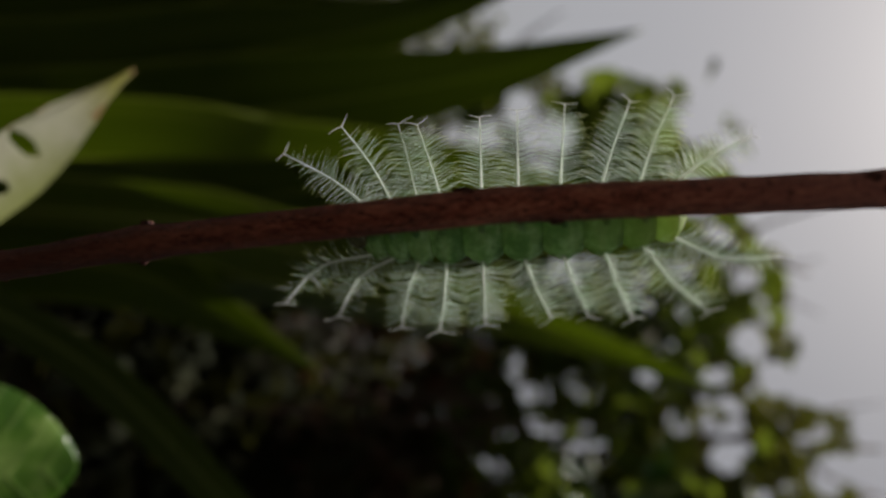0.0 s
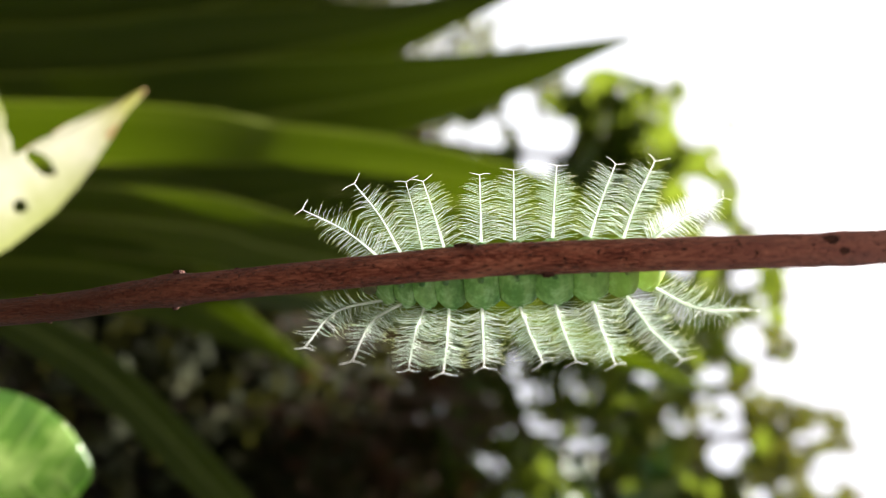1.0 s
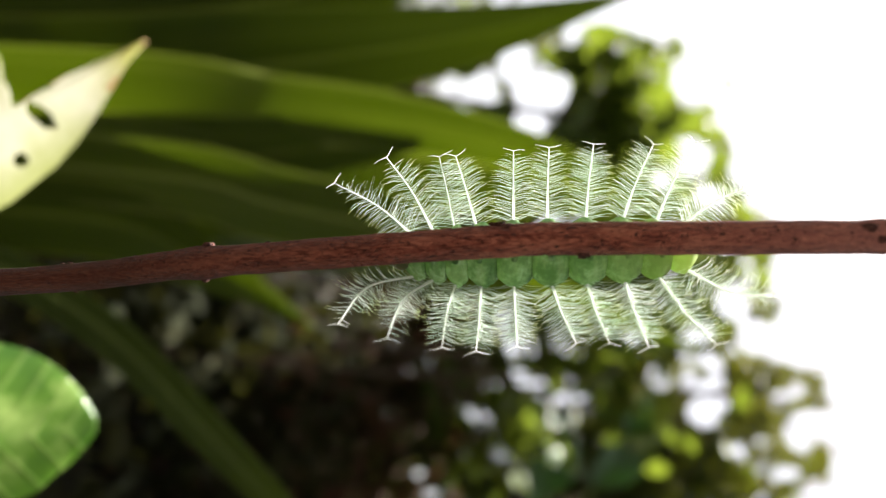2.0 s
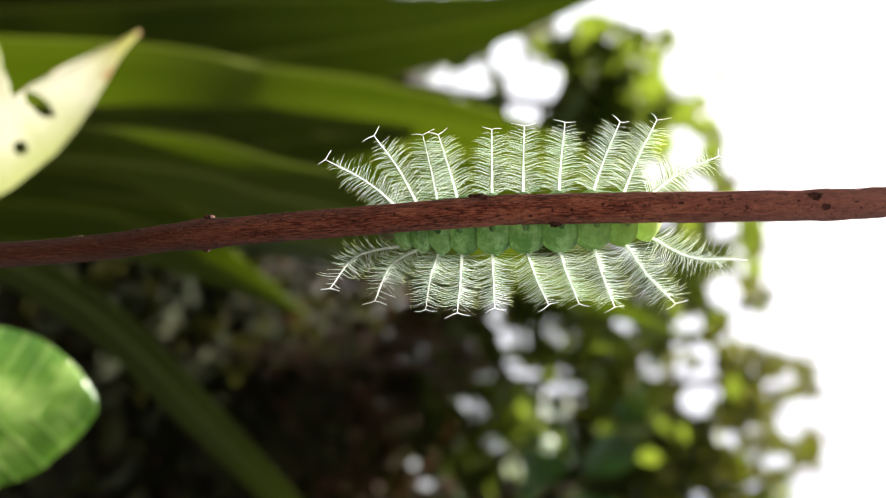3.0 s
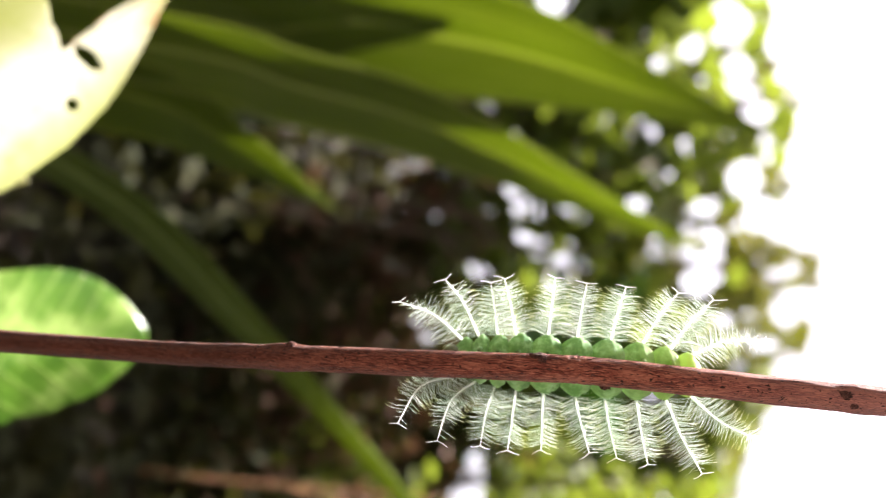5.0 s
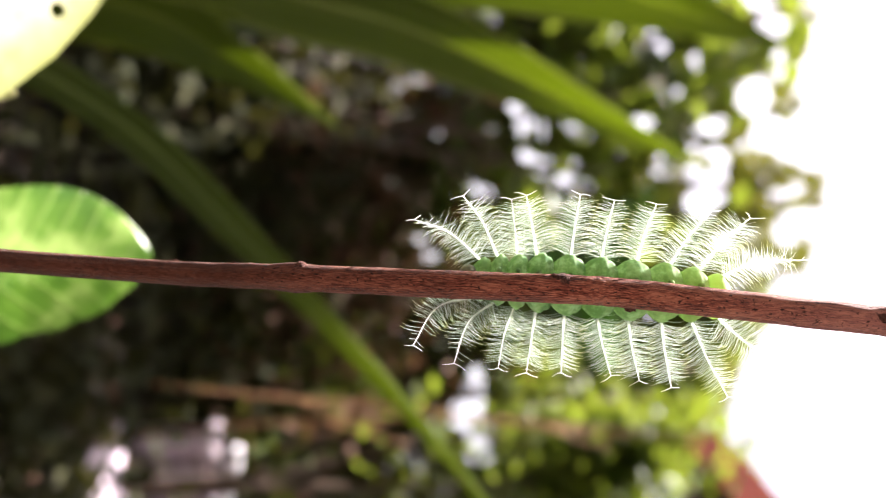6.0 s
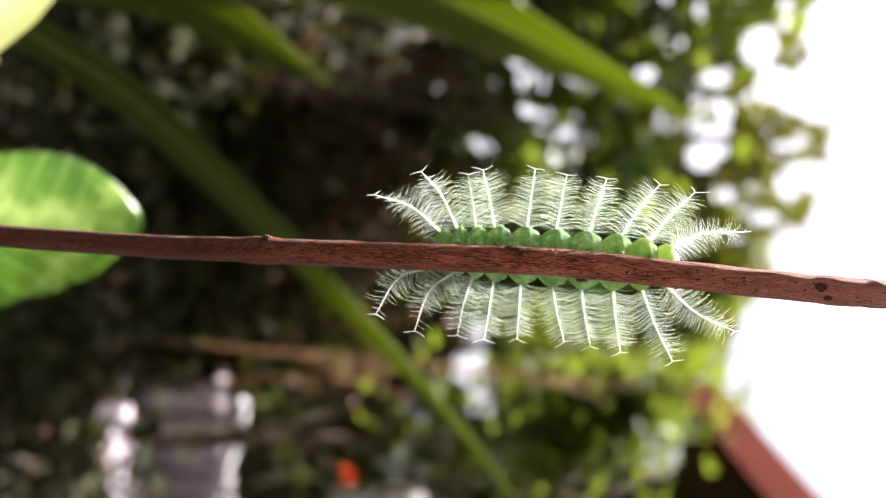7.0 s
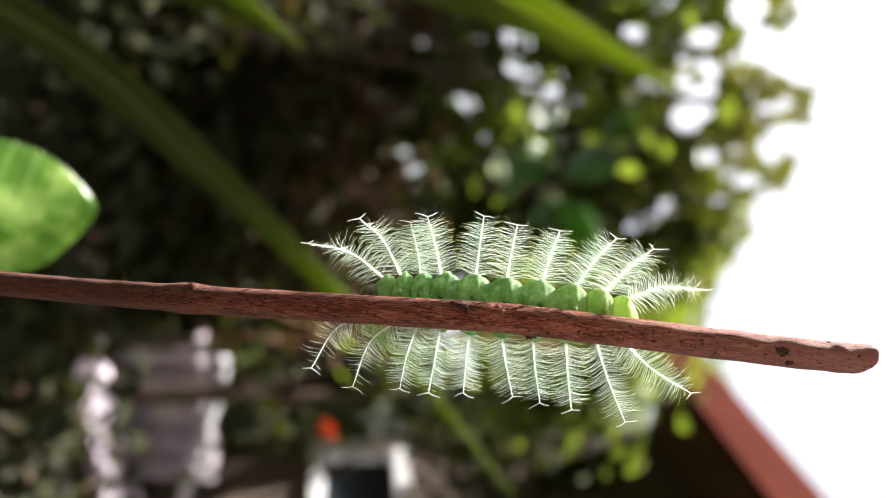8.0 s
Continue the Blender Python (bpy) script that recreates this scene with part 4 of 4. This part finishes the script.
# ---- the house ----
def build_house():
    """Its side wall, eave and low window; the eave runs beside the garden."""
    top = empty("house", pose(2.82, 2.0, 0), "low house with brown wall and red-brown eave", "house")
    slant = pose(0, 0, 0, 0, 0, -8)
    walls = ((0.0, 0.18, -4.0, -0.35, 0, 2.98), (0.0, 0.18, 0.52, 0.60, 0, 2.98), (0.0, 0.18, -0.35, 0.52, 0, 0.80), (0.0, 0.18, -0.35, 0.52, 1.32, 2.98),
             (0.18, 4.0, 0.45, 0.60, 0, 2.98), (0.18, 4.0, -4.0, -3.8, 0, 2.84), (3.8, 4.0, -3.8, 0.45, 0, 2.84))
    for w in walls:
        flat(part("wall", box(bmesh.new(), *w), WALLP, top)).matrix_basis = slant
    for a, b in (((-0.55, 2.88), (2.0, 3.98)), ((2.0, 3.98), (4.5, 2.88))):
        bm = bmesh.new()
        pts = [bm.verts.new((a[0], y, a[1] + dz)) for y in (-4.4, 0.62) for dz in (0.06, 0.16)] + [bm.verts.new((b[0], y, b[1] + dz)) for y in (-4.4, 0.62) for dz in (0.06, 0.16)]
        for q in ((0, 1, 3, 2), (4, 6, 7, 5), (0, 4, 5, 1), (2, 3, 7, 6), (1, 5, 7, 3), (0, 2, 6, 4)):
            bm.faces.new([pts[k] for k in q])
        flat(part("roof", bm, ROOF, top)).matrix_basis = slant
    flat(part("fascia", box(bmesh.new(), -0.60, -0.555, -4.4, 0.62, 2.73, 2.99, 0.008), FASCIA, top, "red-brown painted eave board")).matrix_basis = slant
    flat(part("soffit", box(bmesh.new(), -0.553, 0.006, -4.4, 0.60, 2.84, 2.87), ROOF, top)).matrix_basis = slant
    win = part("window", box(bmesh.new(), 0.05, 0.075, -0.25, 0.42, 0.87, 1.24), GLASS, top, "dark window pane")
    flat(win).matrix_basis = slant
    for x0, x1, y0, y1, z0, z1 in ((-0.03, 0.12, -0.35, -0.25, 0.80, 1.32), (-0.03, 0.12, 0.42, 0.52, 0.80, 1.32), (-0.03, 0.12, -0.25, 0.42, 1.24, 1.32), (-0.03, 0.12, -0.25, 0.42, 0.80, 0.87), (0.03, 0.1, 0.06, 0.09, 0.87, 1.24)):
        flat(part("window_frame", box(bmesh.new(), x0, x1, y0, y1, z0, z1, 0.004), WHITE, win, "white painted frame"))


def build_yard():
    """Pale pots in a row, a white rail on posts, and an orange flower."""
    for k in range(5):
        x, y = 1.84 + 0.15 * k, 2.12 - 0.02 * k
        pot = empty("flower_pot", pose(x, y, 0.0), "pale concrete flower pot standing on the soil", "pot", "row of pots")
        part("bowl", lathe(bmesh.new(), [(0.050, -0.02), (0.054, 0.0), (0.068, 0.32), (0.078, 0.33), (0.078, 0.385), (0.066, 0.385), (0.062, 0.33)]), CONC, pot)
        part("soil", lathe(bmesh.new(), [(0.056, 0.31), (0.0615, 0.345), (0.03, 0.352)]), SOIL, pot)
    for k in range(5):
        bm = box(bmesh.new(), -0.10, 0.10, -0.17, 0.17, 0.0, 0.045, 0.006)
        slab = flat(part("stone_slab", bm, SLAB))
        slab.matrix_basis = pose(1.72 + 0.225 * k, 1.86 - 0.012 * k, 0.03, 0, 0, 3 * (-1) ** k)
        tagged(slab, "pale pinkish stone slab laid on the soil", "slab", "row of slabs")
    rail = empty("hand_rail", pose(1.98, 2.05, 0), "low white painted tube rail on a short post", "rail")
    part("rail", tube(bmesh.new(), [(-0.14, 0.02, 0.455), (0.0, 0, 0.44), (0.10, -0.05, 0.40), (0.47, -0.15, 0.287), (0.80, -0.24, 0.19)], lambda t: 0.026, 40, 14), WHITE, rail)
    for x, y, z in ((-0.02, 0.0, 0.44), (0.62, -0.19, 0.24)):
        part("post", tube(bmesh.new(), [(x, y, -0.05), (x, y, z * 0.5), (x, y, z)], lambda t: 0.02, 6, 12, Vector((1, 0.1, 0))), WHITE, rail)
    pl = empty("flowering_plant", pose(2.50, 2.28, 0), "small plant with one orange flower", "plant")
    part("stem", tube(bmesh.new(), [(0, 0, -0.02), (0.02, -0.02, 0.4), (0.0, -0.02, 0.86)], lambda t: 0.007 - 0.004 * t, 14, 7), MIDRIB, pl)
    v, f = [], []
    rng = random.Random(5)
    for k in range(40):
        a = rng.uniform(0, 6.3)
        add_leaf(v, f, Vector((0.01, -0.02, rng.uniform(0.1, 0.78))), Euler((rng.gauss(0, .3), rng.gauss(-0.3, .3), a)).to_matrix(), rng.uniform(0.08, 0.16))
    solid("foliage", v, f, UNDER, pl)
    v, f = [], []
    for k in range(26):
        add_leaf(v, f, Vector((0, -0.02, 0.87)), Euler((rng.gauss(0, .3), rng.uniform(-1.4, 0.4), rng.uniform(0, 6.3))).to_matrix(), 0.06, 0.7)
    solid("flower", v, f, PETAL, pl, "bright orange flower")


def build_saplings():
    """Thin brown upright shoots between the stem and the house."""
    for k, (x, y, lean, r) in enumerate(((0.42, 1.9, 0.15, 0.012), (-0.15, 2.2, 0.05, 0.014))):
        sp = empty("sapling", pose(x, y, 0), "thin bare brown sapling trunk", "sapling", "saplings in the yard")
        line = [(0, 0, -0.05), (0.02 + lean * 0.2, 0.02, 0.5), (lean * 0.7, 0, 1.1), (lean, 0.05, 1.7)]
        part("trunk", tube(bmesh.new(), line, lambda t: r * (1 - 0.6 * t), 24, 9, rough=0.15), TRUNK, sp)
        for q in range(3):
            a = curve_at(line, 0.45 + 0.18 * q)
            part("branch", tube(bmesh.new(), [a, a + Vector((0.08 * (-1) ** q, 0.05, 0.12)), a + Vector((0.14 * (-1) ** q, 0.08, 0.30))], lambda t: r * 0.4 * (1 - 0.8 * t) + 0.001, 10, 6), TRUNK, sp)
    for foot, line, r in (((1.15, 1.60), [(0, 0, -0.03), (0.0, 0, 0.22), (0.05, 0, 0.53), (0.098, 0, 1.0), (0.15, 0, 1.40), (0.20, 0, 1.95), (0.24, 0.03, 2.3)], 0.008),
                          ((1.487, 1.70), [(0, 0, -0.03), (-0.06, 0, 0.40), (-0.09, 0, 0.68), (-0.114, 0, 1.02), (-0.09, 0, 1.43), (-0.02, 0, 2.02), (0.03, 0, 2.35)], 0.0075)):
        sp = empty("sapling", pose(foot[0], foot[1], 0), "slender leaning sapling with warm brown bark", "sapling", "saplings in the yard")
        part("trunk", tube(bmesh.new(), line, lambda t: r * (1 - 0.55 * t), 40, 9, rough=0.12), VINE, sp)
        for q in range(4):
            a = curve_at(line, 0.40 + 0.15 * q)
            part("branch", tube(bmesh.new(), [a, a + Vector((0.06 * (-1) ** q, 0.03, 0.10)), a + Vector((0.16 * (-1) ** q, 0.06, 0.30))], lambda t: r * 0.35 * (1 - 0.8 * t) + 0.001, 10, 6), VINE, sp)
    vine = empty("vine", pose(0.45, 2.0, 0), "dry brown looping vine", "vine")
    line = [(0.1, 0, -0.02), (0.05, 0.02, 0.6), (0.02, 0, 1.0), (0.05, 0.02, 1.28), (0.14, 0.03, 1.33), (0.18, 0.02, 1.24), (0.12, 0.0, 1.15)]
    part("shoot", tube(bmesh.new(), line, lambda t: 0.012 - 0.006 * t, 50, 8, rough=0.1), TRUNK, vine)


def build_broad_plant():
    """A tall plant with a few large drooping leaves, ribbed along and across."""
    top = empty("broadleaf_plant", pose(1.55, 3.05, 0), "tall plant with large ribbed bright green leaves", "plant")
    line = [(0, 0, -0.05), (0.03, -0.02, 0.8), (-0.02, 0.0, 1.5), (-0.05, -0.03, 2.05)]
    part("stalk", tube(bmesh.new(), line, lambda t: 0.022 - 0.012 * t, 24, 10, rough=0.1), TRUNK, top)
    rng = random.Random(77)
    for az, rise, size, t in ((-2.7, 0.55, 0.52, 1.0), (-1.2, 0.25, 0.50, 0.97), (-0.3, 0.75, 0.46, 0.99), (0.9, 0.4, 0.48, 0.95), (2.3, 0.2, 0.45, 0.92), (-2.0, -0.15, 0.46, 0.88)):
        a = curve_at(line, t)
        out = Vector((math.cos(az), math.sin(az) * 0.6, rise)).normalized()
        foot = a + out * 0.10
        part("leaf_stalk", tube(bmesh.new(), [a, a.lerp(foot, 0.5) + Vector((0, 0, 0.01)), foot], lambda t: 0.006 - 0.002 * t, 8, 6), MIDRIB, top)
        side = out.cross(Vector((0.15, -1, 0.35))).normalized()
        over = side.cross(out)
        bm = bmesh.new()
        grid = []
        for k in range(25):
            u = k / 24
            half = size * 0.30 * math.sin(math.pi * min(1, u ** 0.7)) ** 0.8 * (1 + 0.10 * math.sin(u * 44)) + 0.002
            row = []
            for q in range(13):
                v = q / 6 - 1
                drop = -0.22 * size * u * u + 0.10 * size * abs(v) ** 1.5 * half / (0.3 * size) + 0.012 * size * math.cos(u * 44 - 6 * abs(v))
                row.append(bm.verts.new(foot + out * (size * u) + side * (half * v) + over * drop))
            grid.append(row)
        for p, r in zip(grid, grid[1:]):
            for q in range(12):
                bm.faces.new((p[q], p[q + 1], r[q + 1], r[q]))
        ob = part("leaf", bm, LARGE, top)
        mod = ob.modifiers.new("thickness", "SOLIDIFY")
        mod.thickness, mod.offset = 0.001, 0


build_stem()
build_caterpillar()
build_broadleaf_shrub()
build_strap_plants()
build_house()
build_yard()
build_saplings()
build_broad_plant()
build_ground()
build_walls()
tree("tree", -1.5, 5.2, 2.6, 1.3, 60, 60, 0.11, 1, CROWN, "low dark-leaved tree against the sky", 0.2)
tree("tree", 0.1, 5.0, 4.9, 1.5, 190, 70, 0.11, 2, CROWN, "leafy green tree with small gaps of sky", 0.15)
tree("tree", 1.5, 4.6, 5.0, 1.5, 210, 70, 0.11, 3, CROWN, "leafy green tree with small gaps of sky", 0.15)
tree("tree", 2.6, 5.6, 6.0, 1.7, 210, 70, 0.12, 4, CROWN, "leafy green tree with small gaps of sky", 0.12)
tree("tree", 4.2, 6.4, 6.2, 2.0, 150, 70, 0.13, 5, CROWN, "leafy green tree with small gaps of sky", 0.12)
tree("young_tree", 0.75, 3.3, 2.6, 0.6, 26, 34, 0.19, 6, CROWNY, "young tree with bright yellow-green leaves", 0.5, 0.55, 0.03)
tree("young_tree", -0.50, 3.4, 3.0, 0.5, 40, 34, 0.18, 7, CROWNY, "young tree with bright yellow-green leaves", 0.6, 0.55, 0.03)
tree("young_tree", 2.5, 3.4, 3.3, 0.6, 24, 45, 0.13, 8, CROWNY, "young tree with bright yellow-green leaves", 0.5, 0.55, 0.03)
# Four trees added out of view overhead to shade the garden.
tree("tree", -2.7, 3.7, 7.6, 6.4, 170, 80, 0.16, 11, CROWN, "unseen tall dense tree added to shade the garden", 0.78, 0.55, 0.09, 12, 0.30, 0.35)
tree("tree", -2.7, 4.9, 7.9, 6.6, 170, 80, 0.16, 12, CROWN, "unseen tall dense tree added to shade the garden", 0.78, 0.55, 0.09, 12, 0.30, 0.35)
tree("tree", -2.8, 2.3, 7.4, 6.6, 170, 70, 0.16, 31, CROWN, "unseen tall dense tree added to shade the garden", 0.78, 0.55, 0.09, 12, 0.32, 0.4)
tree("tree", -2.8, 0.9, 7.2, 6.6, 170, 70, 0.16, 32, CROWN, "unseen tall dense tree added to shade the garden", 0.78, 0.55, 0.09, 12, 0.32, 0.4)
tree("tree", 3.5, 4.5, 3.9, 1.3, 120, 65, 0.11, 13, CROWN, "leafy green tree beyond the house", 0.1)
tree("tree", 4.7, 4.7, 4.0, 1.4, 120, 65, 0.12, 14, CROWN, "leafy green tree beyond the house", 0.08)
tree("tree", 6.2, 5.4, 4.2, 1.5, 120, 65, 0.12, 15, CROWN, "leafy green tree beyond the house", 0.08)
tree("young_tree", 1.95, 1.95, 2.12, 0.24, 20, 36, 0.09, 16, CROWNY, "slender young tree with yellow-green leaves by the eave", 0.78, 0.55, 0.018, 7, 0.12)
tree("young_tree", 2.12, 2.42, 2.36, 0.22, 14, 40, 0.10, 9, CROWNY, "slender young tree with yellow-green leaves by the eave", 0.75, 0.55, 0.022, 7, 0.12)
tree("young_tree", 2.98, 3.3, 3.3, 0.4, 34, 45, 0.12, 19, CROWNY, "young tree with bright yellow-green leaves behind the eave", 0.78, 0.55, 0.03, 8, 0.16, None, False)
tree("young_tree", 1.87, 1.9, 2.12, 0.16, 12, 30, 0.085, 51, CROWNY, "slender young tree with sunlit yellow-green leaves by the eave", 0.86, 0.55, 0.015, 6, 0.07, None, True, 0.03)
tree("young_tree", 1.25, 4.1, 4.5, 0.5, 34, 34, 0.19, 61, CROWNY, "young tree with broad yellow-green leaves among the crowns", 0.72, 0.6, 0.03, 9)
tree("young_tree", 2.15, 4.2, 4.7, 0.5, 34, 34, 0.19, 62, CROWNY, "young tree with broad yellow-green leaves among the crowns", 0.72, 0.6, 0.03, 9)
tree("young_tree", 0.30, 4.2, 3.9, 0.45, 26, 34, 0.19, 63, CROWNY, "young tree with broad yellow-green leaves among the crowns", 0.72, 0.6, 0.03, 9)
tree("shrub", 2.0, 2.55, 1.1, 0.4, 26, 50, 0.08, 64, CROWNY, "small sunlit green shrub beside the house", 0.2, 0.5, 0.02, 7, 0.12)
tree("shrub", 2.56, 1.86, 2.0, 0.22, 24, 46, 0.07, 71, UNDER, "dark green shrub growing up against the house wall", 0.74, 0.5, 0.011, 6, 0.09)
tree("dry_shrub", 0.55, 2.9, 1.5, 0.5, 16, 40, 0.08, 17, LITTER, "half-dead shrub with dry brown leaves", 0.2, 0.5, 0.02)
tree("dry_shrub", 1.9, 2.75, 1.0, 0.5, 14, 40, 0.08, 40, LITTER, "half-dead shrub with dry brown leaves", 0.2, 0.5, 0.02)
tree("dry_shrub", 0.1, 2.5, 1.0, 0.5, 14, 40, 0.08, 41, LITTER, "half-dead shrub with dry brown leaves", 0.2, 0.5, 0.02)
tree("dry_shrub", 1.35, 2.6, 1.2, 0.5, 14, 40, 0.08, 18, LITTER, "half-dead shrub with dry brown leaves", 0.2, 0.5, 0.02)
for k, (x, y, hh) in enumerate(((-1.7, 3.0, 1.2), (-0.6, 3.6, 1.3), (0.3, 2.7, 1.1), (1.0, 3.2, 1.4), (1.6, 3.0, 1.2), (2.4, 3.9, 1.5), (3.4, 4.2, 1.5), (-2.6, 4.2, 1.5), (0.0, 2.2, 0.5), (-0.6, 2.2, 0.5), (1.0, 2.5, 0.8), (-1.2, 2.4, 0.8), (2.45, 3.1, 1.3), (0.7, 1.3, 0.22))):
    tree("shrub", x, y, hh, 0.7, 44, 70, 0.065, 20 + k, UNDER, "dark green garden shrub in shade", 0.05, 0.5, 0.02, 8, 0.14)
